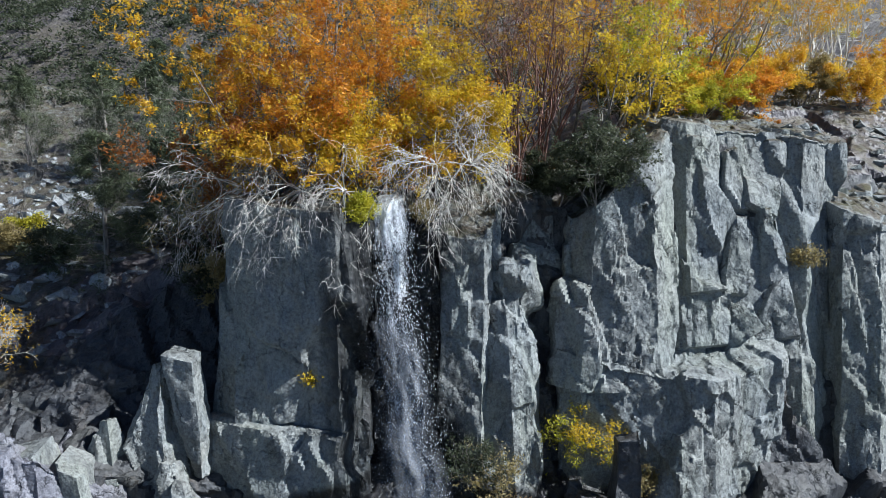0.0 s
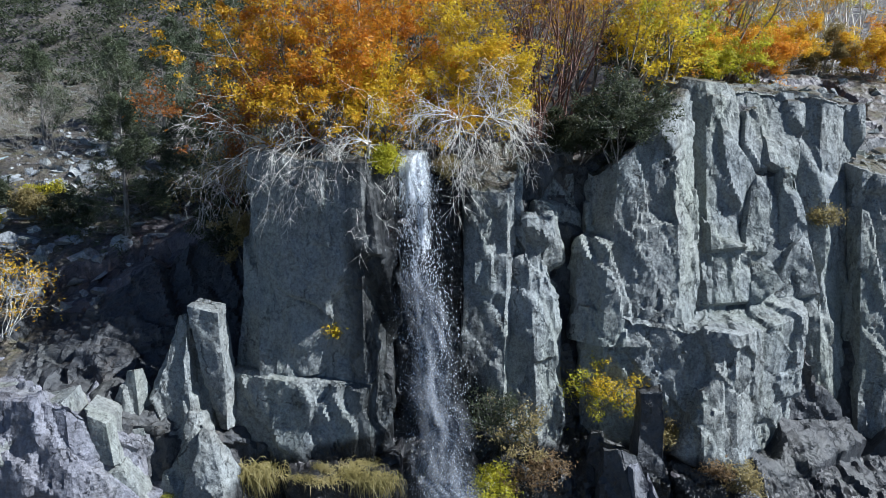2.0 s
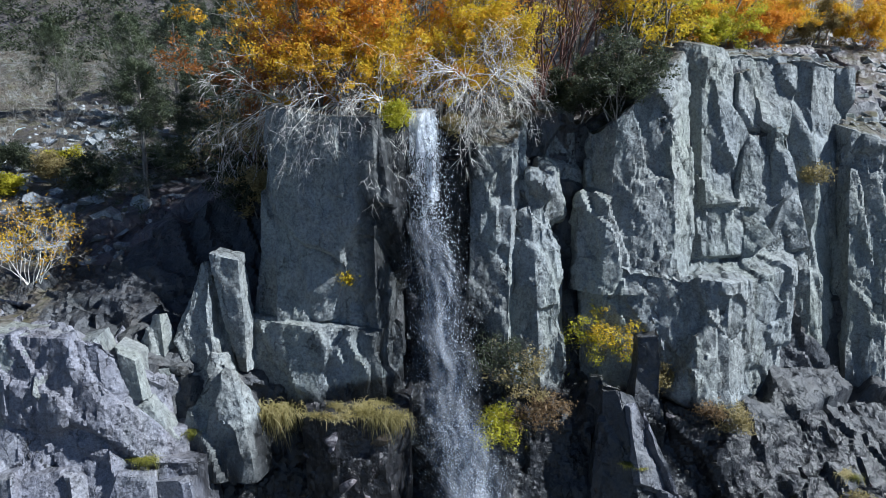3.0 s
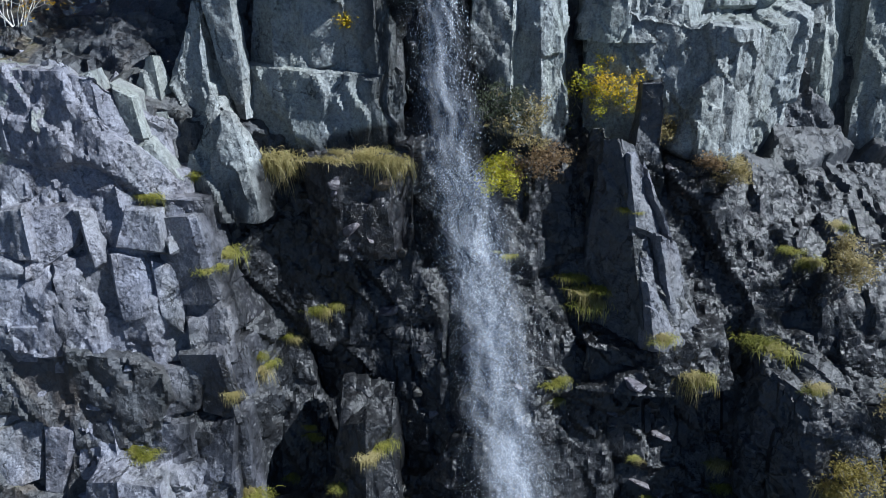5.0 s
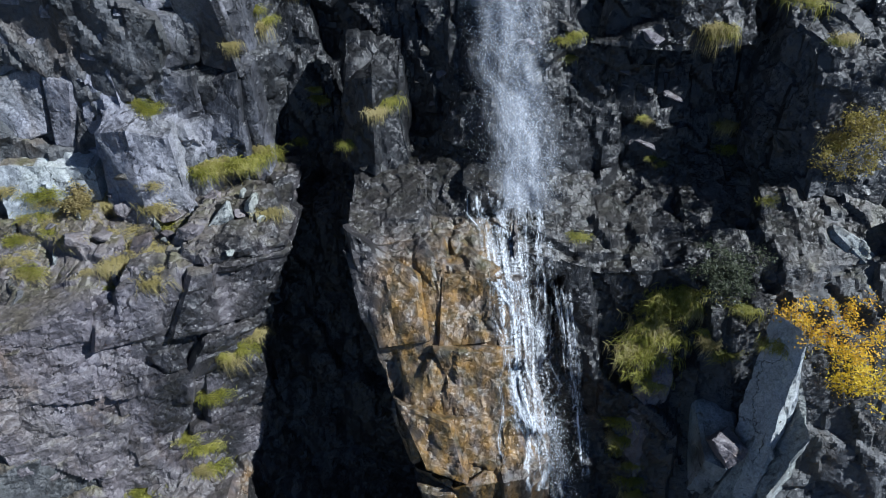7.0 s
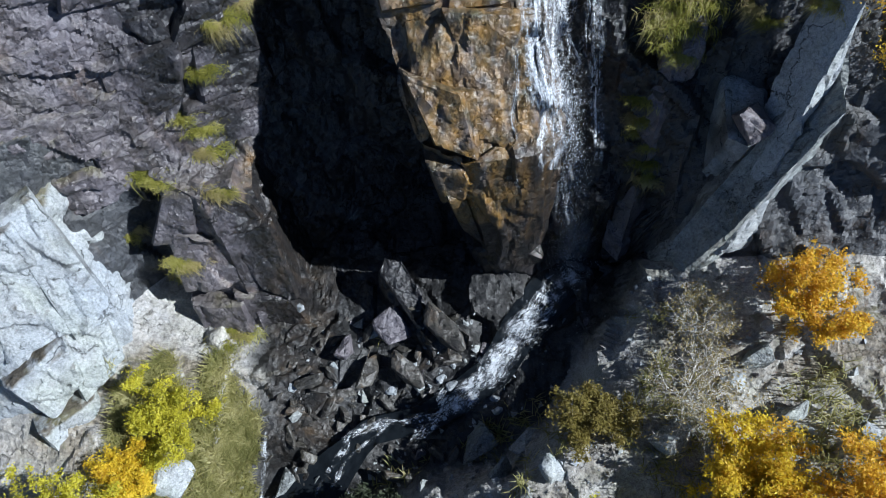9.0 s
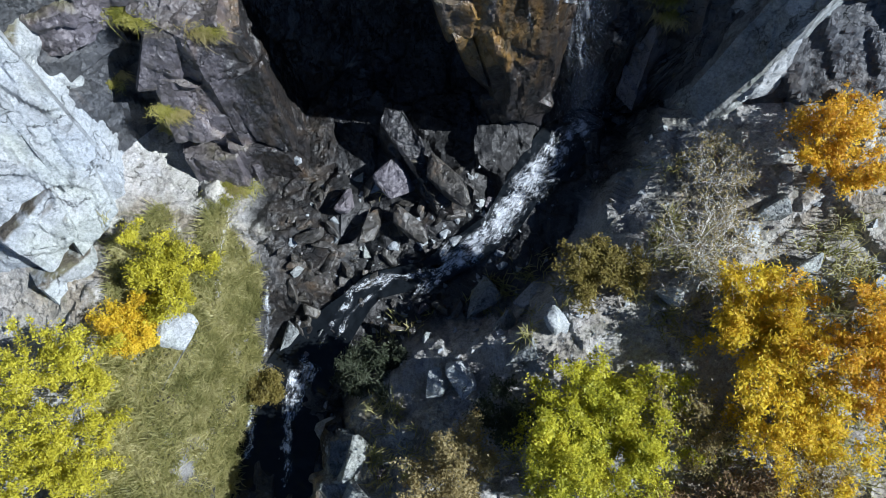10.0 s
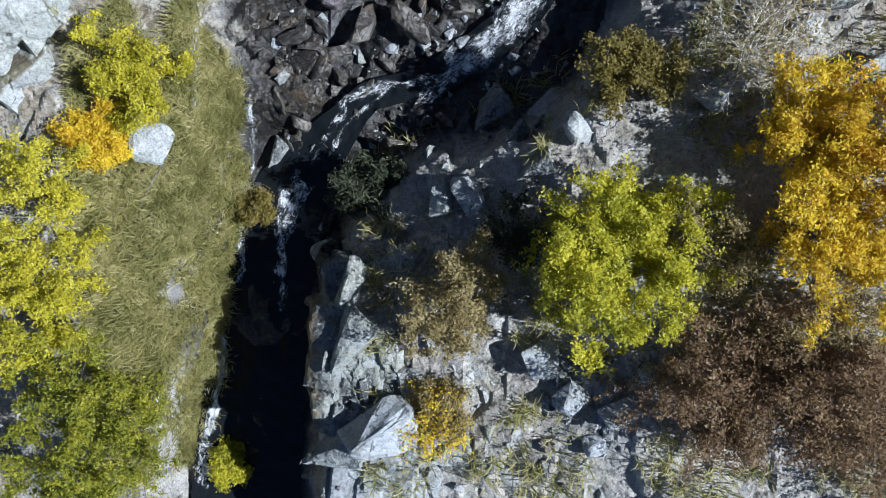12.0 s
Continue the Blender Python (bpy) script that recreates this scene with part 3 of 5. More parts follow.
block("rock_buttress", 18.0, [(3.5, 21.6), (4.2, 20.6), (8.6, 20.6), (11.3, 22.6), (11.9, 26), (3.6, 26)],
      [(3.7, 22, 25), (4.4, 21.3, 25), (8.6, 21.0, 24.2), (11.4, 22.8, 24.3), (11.8, 26, 25.3), (3.8, 26, 25.2)],
      amount=0.7, seed=15, tall=1.5, label="broad grey rock buttress with a pale ledge")
block("rock_buttress", 23.8, [(3.7, 22), (4.4, 21.3), (7.0, 21.2), (7.8, 22), (7.8, 27), (3.8, 27)],
      [(4.2, 23.4, 29.2), (5.0, 22.7, 29.6), (6.8, 23.2, 31.2), (7.7, 24.4, 32), (7.7, 27, 32.2), (4.2, 27, 30)],
      amount=0.7, seed=16, tall=1.6, label="upper part of the grey rock buttress")
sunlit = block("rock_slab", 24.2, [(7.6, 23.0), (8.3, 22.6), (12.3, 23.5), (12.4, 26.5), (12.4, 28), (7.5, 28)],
      [(7.6, 25.5, 32.3), (8.5, 25.0, 32.2), (12.1, 25.8, 32.0), (12.2, 26.8, 32.1), (12.2, 28, 32.4), (7.5, 28, 32.6)],
      amount=0.45, seed=17, tall=2.0, label="smooth sunlit rock slab above the ledge")
block("rock_column", 17.5, [(11.6, 23.6), (12.9, 23.2), (14.8, 24.4), (15, 28), (11.4, 28)],
      [(12.2, 25.8, 32.0), (13.0, 25.4, 31.9), (14.9, 26.3, 31.5), (15, 29, 32.2), (12, 29, 32.4)],
      amount=0.36, seed=18, tall=3, label="grey jointed rock columns at the cliff's edge")
block("rock_column", 16.5, [(14.2, 23.0), (15.6, 22.6), (20, 25), (20, 29), (14, 29)],
      [(14.4, 25, 29.2), (15.8, 24.8, 28.6), (20, 26.5, 28.4), (20, 29, 30), (14, 29, 30.2)],
      amount=0.5, seed=19, tall=2.2, label="broken grey rock columns of the cliff")
mass = block("rock_mass", 9.0, [(-18, 14.6), (-12, 14.2), (-9, 14.4), (-7.0, 15.6), (-7.2, 20), (-18, 20)],
      [(-18, 17.6, 24), (-13, 17.3, 23.6), (-10.8, 17.3, 23.4), (-9.3, 18.6, 21.8), (-9, 21, 22.5), (-18, 21, 24.5)],
      amount=0.7, seed=20, tall=1.2, label="blue-grey jointed rock mass with grassy cracks", material=ROCK_SLATE)
block("rock_spire", 19.8, [(-10.2, 19.0), (-8.0, 18.7), (-7.5, 20.4), (-10.2, 20.8)],
      [(-8.65, 19.9, 25.2), (-8.4, 19.85, 25.3), (-8.35, 20.2, 25.2), (-8.6, 20.3, 25.1)], amount=0.7, seed=21, tall=2, label="pointed grey rock spire beside the pillar", buried=False)
block("rock_spire", 18.8, [(-9.4, 18.2), (-6.7, 17.9), (-6.3, 19.8), (-9.2, 20.2)],
      [(-8.05, 18.9, 22.5), (-7.8, 18.85, 22.6), (-7.7, 19.3, 22.5), (-8.0, 19.4, 22.4)], amount=0.7, seed=36, tall=2, label="low pointed rock spire beside the pillar", buried=False)
block("rock_spire", 19.8, [(-11.4, 19.0), (-9.4, 18.8), (-9.2, 20.4), (-11.4, 20.6)],
      [(-10.0, 19.4, 23.6), (-9.8, 19.3, 23.7), (-9.75, 19.7, 23.6), (-10.0, 19.8, 23.5)], amount=0.7, seed=37, tall=2, label="small jagged rock spire on the ledge", buried=False)
block("rock_block", 21.6, [(-7.6, 19.9), (-7.3, 19.8), (-7.2, 20.7), (-7.6, 20.7)],
      [(-8.25, 19.75, 25.5), (-7.4, 19.7, 25.3), (-7.4, 20.5, 25.4), (-8.2, 20.6, 25.6)], amount=0.25, seed=22, label="wedge-shaped grey rock block with a sunlit top", buried=False)
block("rock_ledge", 17.2, [(-5.4, 19.1), (-4.4, 18.5), (-2.6, 18.7), (-2.0, 19.6), (-2, 21.5), (-5.4, 21.5)],
      [(-5.3, 19.2, 20.3), (-4.5, 18.7, 20.5), (-2.8, 18.8, 20.5), (-2.2, 19.6, 20.4), (-2, 21.5, 20.9), (-5.4, 21.5, 20.9)],
      amount=0.4, seed=23, label="brown wet rock ledge under a fringe of grass", material=ROCK_BROWN)
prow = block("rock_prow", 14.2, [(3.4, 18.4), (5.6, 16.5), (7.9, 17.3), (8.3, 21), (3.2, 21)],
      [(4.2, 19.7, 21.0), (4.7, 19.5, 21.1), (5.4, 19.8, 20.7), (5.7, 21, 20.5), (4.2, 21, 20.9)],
      amount=0.4, seed=24, label="dark leaning rock prow with a sunlit edge", material=ROCK_DARK_SHADED, dry=0.6)
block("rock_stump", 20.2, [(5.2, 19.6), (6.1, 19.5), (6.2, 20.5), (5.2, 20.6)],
      [(5.25, 19.9, 22.8), (6.0, 19.8, 22.9), (6.1, 20.5, 22.9), (5.3, 20.6, 22.7)], amount=0.22, seed=25, label="dark upright rock stump on the ledge", material=ROCK_DARK_SHADED)
block("rock_block", 9.0, [(-11.9, 13.5), (-10.6, 13.0), (-9.3, 13.5), (-9.2, 15), (-11.9, 15)],
      [(-11.7, 14.0, 11.9), (-10.6, 13.7, 12.2), (-9.5, 13.9, 11.8), (-9.4, 15, 12.2), (-11.7, 15, 12.3)],
      amount=0.4, seed=49, label="blue-grey rock block topped with grass on the shelf", material=ROCK_SLATE, dry=0.5)
block("pale_rock_slab", 8.8, [(-15, 12.7), (-12.1, 13.3), (-11.9, 14.6), (-15, 14.6)],
      [(-15, 13.7, 10.9), (-12.2, 14.0, 10.6), (-12.1, 14.7, 10.7), (-15, 14.7, 11)],
      amount=0.25, seed=50, tall=0.7, label="bright pale rock slab lying on the shelf", material=ROCK_PALE, dry=1.0)
shelf = block("rock_shelf", 1.0, [(-18, 6.5), (-13.5, 6.6), (-9.5, 8.8), (-7.8, 10.2), (-7.4, 15), (-18, 15)],
      [(-18, 8.6, 8.8), (-13.4, 8.8, 8.7), (-10, 10.6, 9.1), (-6.3, 12.4, 9.2), (-6.3, 16, 9.4), (-18, 16, 9.4)],
      amount=0.65, seed=26, tall=0.6, label="broad brown rock shelf with grass on top", material=ROCK_BROWN)
column = block("stained_column", 3.9, [(-2.1, 7.3), (-0.9, 6.6), (1.2, 6.5), (2.0, 7.2), (1.8, 13), (-2.6, 13)],
      [(-4.1, 11.3, 9.6), (-2.2, 11.4, 9.3), (0.2, 10.8, 9.2), (1.2, 11.8, 9.3), (1.2, 15, 10), (-4.2, 15, 10)],
      amount=0.5, seed=27, tall=1.8, label="rock column stained ochre by wet algae", material=ROCK_BROWN)
block("column_foot", -4.2, [(0.1, 6.8), (0.8, 5.9), (2.0, 6.2), (2.6, 7.2), (2.2, 13), (-0.6, 13)],
      [(-2.1, 7.2, 4.4), (-0.9, 6.45, 4.5), (1.2, 6.8, 4.5), (2.1, 7.4, 4.5), (1.9, 13, 4.6), (-2.5, 13, 4.6)],
      amount=0.5, seed=47, tall=2.4, material=ROCK_BROWN, parent=column)
slabs(column, [(-1.9, 7.0, 4.4), (1.6, 6.8, 4.4), (-4.0, 11.2, 9.3), (1.2, 11.0, 9.2)], 2, 3, 720, ROCK_BROWN, 0.4, amount=0.45, tall=1.8, skip=0.15)
slabs(column, [(0.1, 6.1, -3.6), (2.3, 6.6, -3.4), (-1.8, 6.7, 4.2), (1.7, 7.0, 4.3)], 2, 3, 730, ROCK_BROWN, 0.35, amount=0.45, tall=2.2, skip=0.15)
outcrop = block("brown_outcrop", -7, [(-10.9, 4.4), (-8.2, 3.4), (-6.3, 4.7), (-6.9, 10), (-11.0, 10)],
      [(-11.2, 7.6, 1.6), (-9.4, 6.8, 1.4), (-8.0, 7.6, 1.0), (-8.2, 12, 1.4), (-11, 12, 2)],
      amount=0.4, seed=28, tall=1.0, label="brown fractured rock at the cliff's foot", material=ROCK_BROWN)
block("leaning_slab", -5.6, [(-4.0, 5.4), (-1.7, 2.7), (-0.9, 2.9), (-1.1, 3.7), (-3.0, 6.6), (-4.2, 6.7)],
      [(-3.9, 6.1, -2.9), (-1.8, 3.2, -3.8), (-1.2, 3.2, -3.9), (-1.2, 3.6, -3.8), (-3.0, 6.5, -2.8), (-3.7, 6.6, -2.7)],
      amount=0.3, seed=48, tall=0.8, label="leaning wet slab with an ochre edge by the pool", material=ROCK_BROWN, buried=False)
pale = block("pale_rock_slab", -9, [(-22, -3), (-15.4, -1.4), (-12.6, 1.6), (-12.6, 9), (-22, 9)],
      [(-22, 3.4, 2.6), (-16.4, 4.0, 2.5), (-14.0, 5.8, 2.2), (-13.6, 9, 3), (-22, 9, 3)],
      amount=0.3, seed=29, tall=1.2, label="bright pale rock slab facing the sun", material=ROCK_PALE)
slabs(pale, [(-15.6, -1.2, -6.5), (-12.6, 2.0, -6), (-16.4, 4.0, 2.4), (-13.9, 6.0, 2.2)], 2, 3, 721, ROCK_PALE, 0.5, amount=0.4)
fin = block("rock_fin", -4, [(5.6, 5.8), (6.8, 4.4), (9.4, 6.0), (11.3, 8.4), (10.5, 11), (6.8, 11)],
      [(6.4, 6.0, -0.2), (6.9, 5.2, -0.5), (7.7, 5.6, 1.6), (9.3, 7.0, 6.4), (9.6, 10, 7.0), (8.6, 8, 6.6)],
      amount=0.25, seed=30, tall=1.4, label="grey rock fin above the plunge pool", material=ROCK, dry=0.5)
slabs(fin, [(7.5, 4.9, -1.0), (8.7, 5.5, -0.8), (8.5, 7.7, 6.7), (9.1, 8.0, 6.4)], 1, 1, 746, ROCK_PALE, 0.15, amount=0.5, tall=1.4, dry=1.0)
block("rock_block", 2.0, [(7.1, 7.7), (7.6, 7.3), (8.2, 7.8), (8.3, 9.6), (7.1, 9.6)],
      [(7.0, 7.4, 4.5), (7.5, 7.1, 4.5), (8.0, 7.5, 4.6), (8.2, 9.3, 4.8), (7.1, 9.3, 4.8)],
      amount=0.25, seed=37, label="pale rock knob below a perched boulder", material=ROCK_PALE)
block("mossy_rib", -2.5, [(4.7, 7.0), (5.2, 6.4), (5.8, 7.0), (5.9, 10), (4.6, 10)],
      [(4.9, 9.7, 5.9), (5.3, 9.3, 5.8), (6.0, 9.5, 6.1), (6.2, 11.4, 6.6), (4.9, 11.4, 6.6)],
      amount=0.3, seed=36, tall=1.2, label="narrow brown rock rib tufted with grass beside the falls", material=ROCK_BROWN, dry=0.9)
shoulder = block("rock_shoulder", 8.0, [(8.8, 14.6), (10, 12.2), (17, 11.4), (17, 18), (9, 18)],
      [(9.2, 16.4, 14.6), (10.4, 15.2, 14.0), (17, 15, 14.6), (17, 19, 16.2), (9.2, 19, 15.6)],
      amount=0.8, seed=31, tall=1.2, label="dark broken rock shoulder beside the falls", material=ROCK_DARK_SHADED, dry=0.5)
block("rock_shoulder", 1.0, [(10.2, 10.8), (11.4, 9.2), (17, 8.2), (17, 14), (10.2, 14)],
      [(10.9, 12.2, 9.6), (11.9, 11.0, 9.0), (17, 10.2, 10.2), (17, 15, 11.2), (10.2, 15, 10.8)],
      amount=0.7, seed=32, tall=1.2, label="grey rock shoulder with sunlit blocks", dry=1.0)
slabs(shoulder, [(9.0, 13.9, 8.6), (14, 11.8, 8.6), (9.4, 16.2, 14.2), (14, 15.0, 13.9)], 3, 4, 727, ROCK_DARK_SHADED, 0.5)
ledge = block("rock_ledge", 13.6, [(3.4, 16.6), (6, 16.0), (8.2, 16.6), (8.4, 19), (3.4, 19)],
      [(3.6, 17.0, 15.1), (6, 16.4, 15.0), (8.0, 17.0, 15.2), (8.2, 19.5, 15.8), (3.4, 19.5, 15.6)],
      amount=0.5, seed=33, tall=0.8, label="dark overhanging rock ledge tufted with grass", material=ROCK_DARK_SHADED)
block("rock_hump", 10.0, [(-4.6, 15.2), (-3.4, 14.4), (-2.2, 15.0), (-2.2, 17), (-4.6, 17)],
      [(-4.2, 15.8, 12.6), (-3.4, 15.4, 13.1), (-2.6, 15.8, 12.7), (-2.6, 17.4, 13.4), (-4.2, 17.4, 13.4)],
      amount=0.4, seed=34, label="rounded wet rock hump with moss", material=ROCK_DARK_SHADED)
bench = block("rock_bench", -10, [(-5.6, -14), (-1, -15), (6.5, -14), (6, -8.6), (2, -7), (-2.6, -4.0), (-5.7, -4.6)],
      [(-5.3, -13.5, -4.5), (-1, -14.5, -4.7), (6, -13.5, -3.9), (5.6, -9, -3.2), (2, -7.8, -3.2), (-2.8, -4.8, -3.5), (-5.3, -5.2, -4.0)],
      amount=0.9, seed=35, tall=0.7, label="pale broken rock bench above the stream")
slabs(bench, [(-5.2, -13, -4.5), (5.2, -13, -3.9), (-5.0, -6.2, -3.9), (4.4, -7.8, -3.35)], 6, 5, 728, ROCK_PALE, 0.3, amount=0.4, skip=0.15)
slabs(pillar, [(-7.3, 20.6, 20.2), (-2.9, 19.7, 20.2), (-6.5, 21.3, 29.5), (-3.2, 20.3, 29.2)], 1, 3, 740, ROCK, 0.4, amount=0.5, tall=1.8)
slabs(sunlit, [(8.2, 22.7, 24.6), (12.2, 23.5, 24.6), (8.4, 25.0, 31.8), (12.1, 25.8, 31.6)], 3, 3, 744, ROCK, 0.28, amount=0.4, tall=1.8)
# lighter slabs on the sunlit face; the body's dark colour holds shade
slabs(prow, [(5.6, 16.5, 14.6), (7.8, 17.3, 14.6), (4.8, 19.3, 20.6), (5.5, 19.7, 20.3)], 2, 3, 745, ROCK_SLATE, 0.3, amount=0.35, tall=1.6, dry=0.6)
slabs(mass, [(-15, 14.3, 9.5), (-7.4, 15.0, 9.5), (-14, 16.2, 20), (-8.0, 17.6, 19.6)], 5, 6, 722, ROCK_SLATE, 0.5)
slabs(mass, [(-14.4, 16.9, 20.2), (-9.0, 18.0, 20), (-14, 17.2, 23.8), (-10.0, 17.9, 23.0)], 4, 2, 723, ROCK, 0.4)
slabs(mass, [(-7.3, 14.9, 9.5), (-6.6, 18.4, 9.5), (-8.3, 17.0, 19.4), (-7.6, 20.0, 19.4)], 2, 5, 724, ROCK_SLATE, 0.4)
slabs(shelf, [(-15, 6.4, 1.5), (-8.2, 9.8, 1.5), (-14.5, 8.6, 8.9), (-6.6, 12.0, 9.0)], 3, 4, 725, ROCK_BROWN, 0.55, amount=0.4, tall=0.6)
slabs(outcrop, [(-10.8, 4.0, -5.6), (-6.6, 4.4, -5.6), (-11.0, 7.2, 1.6), (-8.2, 7.3, 1.2)], 2, 3, 726, ROCK_BROWN, 0.35, amount=0.25)

# ---------------------------------------------------------------- finding the rock's surface
bpy.context.view_layer.update()
solid = bpy.context.evaluated_depsgraph_get()


def on_top(x, y, high=60.0):
    """The surface under a place."""
    hit, at, n, *_ = scene.ray_cast(solid, (x, y, high), (0, 0, -1))
    return (at, n) if hit else (Vector((x, y, 0)), Vector((0, 0, 1)))


def on_front(x, z):
    """The cliff's face at a height."""
    hit, at, n, *_ = scene.ray_cast(solid, (x, -15.0, z), (0, 1, 0))
    return (at, n) if hit else (Vector((x, 20, z)), Vector((0, -1, 0)))


# ---------------------------------------------------------------- distance
def far_land(name, x0, x1, y0, y1, step, height, material, label, category):
    x, y = np.arange(x0, x1 + step, step), np.arange(y0, y1 + step, step)
    yy, xx = np.meshgrid(y, x, indexing="ij")
    p = np.stack([xx.ravel(), yy.ravel(), 0 * xx.ravel()], 1)
    p[:, 2] = height(p)
    faces = grid_faces(len(y), len(x))
    n = normals(p, faces)
    ragged = waves(p, 3.0, 5)
    attrs = {"wet": 0 * ragged, "algae": 0 * ragged, "soil": np.clip(0.6 + ragged * 0.6, 0, 1)}
    return tagged(new(name, mesh_from(name, p, faces, material, True, attrs)), label, category, kind="structure")


def hill_height(p):
    rise = 33.5 + np.maximum(0, p[:, 1] - 58) * 0.5 - np.maximum(0, p[:, 1] - 150) * 0.25
    q = p * (1, 1, 0)
    return rise + waves(q, 18.0, 61) * 3.0 * smooth01(58, 80, p[:, 1]) + waves(q, 6.0, 62) * 0.9 + waves(q, 2.5, 63) * 0.3


def floor_height(p):
    return np.interp(p[:, 1], [-220, -20], [-22, -9.4]) + waves(p * (1, 1, 0), 9.0, 64) * 0.7 + 0.12 * np.abs(p[:, 0])


far_land("hillside", -170, 170, 56, 230, 1.6, hill_height, ROCK_BROWN, "grey stony hillside dotted with sage scrub", "hillside")
far_land("valley_floor", -170, 170, -220, -20, 4.0, floor_height, ROCK_BROWN, "dry stony valley floor", "ground")
for side, x0, x1 in (("west", -170, -23.8), ("east", 23.8, 170)):
    x = np.arange(x0, x1, 1.5)
    v = np.arange(0, 12.01, 0.12)
    vv, xx = np.meshgrid(v, x, indexing="ij")
    p = sheet(vv.ravel(), xx.ravel())
    faces = grid_faces(len(v), len(x))
    p = p + normals(p, faces) * (rough_rock(p, 1.4, 9) - 0.3)[:, None]
    tagged(new("canyon_side_" + side, mesh_from("canyon_side", p, faces, ROCK, True, looks(p, normals(p, faces)))),
           "rocky canyon side running on beyond the falls", "cliff", kind="structure")

# ---------------------------------------------------------------- plants
UP = np.array((0, 0, 1.0))


def unit(v):
    return v / max(1e-9, np.linalg.norm(v))


def grow(base, heading, length, radius, depth, r, bend=0.25, kids=2, lift=0.12, spread=0.8, pieces=4):
    """A stem with its branches: pieces of (start, end, two radii), and the ends of its twigs."""
    segs, tips = [], []
    p, d = np.array(base, float), unit(np.array(heading, float))
    for k in range(pieces):
        d = unit(d + r.normal(0, bend, 3) + lift * UP)
        q = p + d * length / pieces
        r0, r1 = radius * (1 - 0.75 * k / pieces), radius * (1 - 0.75 * (k + 1) / pieces)
        segs.append((p, q, r0, r1))
        if depth == 0 or k == pieces - 1:
            tips.append(q)
        if depth > 0 and k >= 1:
            for _ in range(kids):
                s, t = grow(q, d + r.normal(0, spread, 3), length * r.uniform(0.32, 0.58), max(r1 * 0.6, 0.006), depth - 1, r, bend * 1.15, kids, lift, spread, max(2, pieces - 1))
                segs += s
                tips += t
        p = q
    return segs, tips


def tubes(name, segs, material, sides=4):
    a = np.array([s[0] for s in segs])
    b = np.array([s[1] for s in segs])
    ra, rb = np.array([s[2] for s in segs])[:, None], np.array([s[3] for s in segs])[:, None]
    d = b - a
    d /= np.maximum(np.linalg.norm(d, axis=1, keepdims=True), 1e-9)
    u = np.cross(d, np.where(np.abs(d[:, 2:3]) > 0.9, (1.0, 0, 0), (0, 0, 1.0)))
    u /= np.linalg.norm(u, axis=1, keepdims=True)
    w = np.cross(d, u)
    rings = []
    for i in range(sides):
        c, s = math.cos(2 * math.pi * i / sides), math.sin(2 * math.pi * i / sides)
        rings += [a + (u * c + w * s) * ra, b + (u * c + w * s) * rb]
    verts = np.stack(rings, 1).reshape(-1, 3)
    off = np.arange(len(segs))[:, None] * 2 * sides
    faces = [off + np.array([[2 * i, 2 * ((i + 1) % sides), 2 * ((i + 1) % sides) + 1, 2 * i + 1]]) for i in range(sides)]
    return mesh_from(name, verts, np.concatenate(faces), material)


def leaves(name, where, material, size, r, slim=0.55):
    """Small pointed leaves, one at each place."""
    where = np.asarray(where)
    n = len(where)
    c = r.normal(0, 0.75, (n, 3)) + UP * 0.85
    c /= np.linalg.norm(c, axis=1, keepdims=True)
    a = np.cross(c, r.normal(0, 1, (n, 3)))
    a /= np.linalg.norm(a, axis=1, keepdims=True)
    b = np.cross(c, a)
    s = size * r.uniform(0.6, 1.3, (n, 1))
    v = np.stack([where - a * s - b * s * slim, where - a * s + b * s * slim, where + a * s + c * s * 0.2], 1).reshape(-1, 3)
    return mesh_from(name, v, np.arange(3 * n).reshape(-1, 3), material, False)


def around(tips, count, sigma, r, lump=1.6):
    tips = np.array(tips)
    lots = r.random(len(tips)) ** lump
    pick = np.repeat(np.arange(len(tips)), np.maximum(1, (1.6 * count * lots)).astype(int))
    spread = sigma * r.uniform(0.45, 1.05, (len(tips), 1))[pick]
    return tips[pick] + r.normal(0, 1, (len(pick), 3)) * spread * (1, 1, 0.75)


def plant(name, at, height, stems, lean, leaf, bark, seed, label, category, count=30, sigma=0.22, size=0.06, radius=0.05, depth=2, kids=2,
          spread=0.8, foot=0.4, lift=0.12, bend=0.22, slim=0.55, group="", tilt=(0, 0, 0), stem="stem", lump=1.6):
    """A bush or a tree of several stems: each stem and the crown are its parts."""
    r = np.random.default_rng(seed)
    root = empty(name, at, label, category, group)
    tips = []
    for i in range(stems):
        a = 2 * math.pi * (i + r.random()) / stems
        out = np.array((math.cos(a), math.sin(a), 0))
        segs, ends = grow(out * foot * r.random(), out * lean * r.uniform(0.3, 1.2) + UP + np.array(tilt), height * r.uniform(0.7, 1.05), radius, depth, r, bend, kids, lift, spread)
        part(stem, tubes(stem, segs, bark, 4 if stem == "trunk" else 3), root)
        tips += ends
    if leaf:
        part("crown", leaves("crown", around(tips, count, sigma, r, lump), leaf, size, r, slim), root)
    return root


def bush_on(x, y, height, leaf, seed, label, wide=1.0, **more):
    at, n = on_top(x, y)
    given = dict(count=26, sigma=0.125, size=0.048, lump=1.0, radius=0.03, stems=9, lean=wide, bark=BARK_GREY)
    given.update(more)
    return plant("bush", (at.x, at.y, at.z - 0.08), height, leaf=leaf, seed=seed, label=label, category="bush", **given)


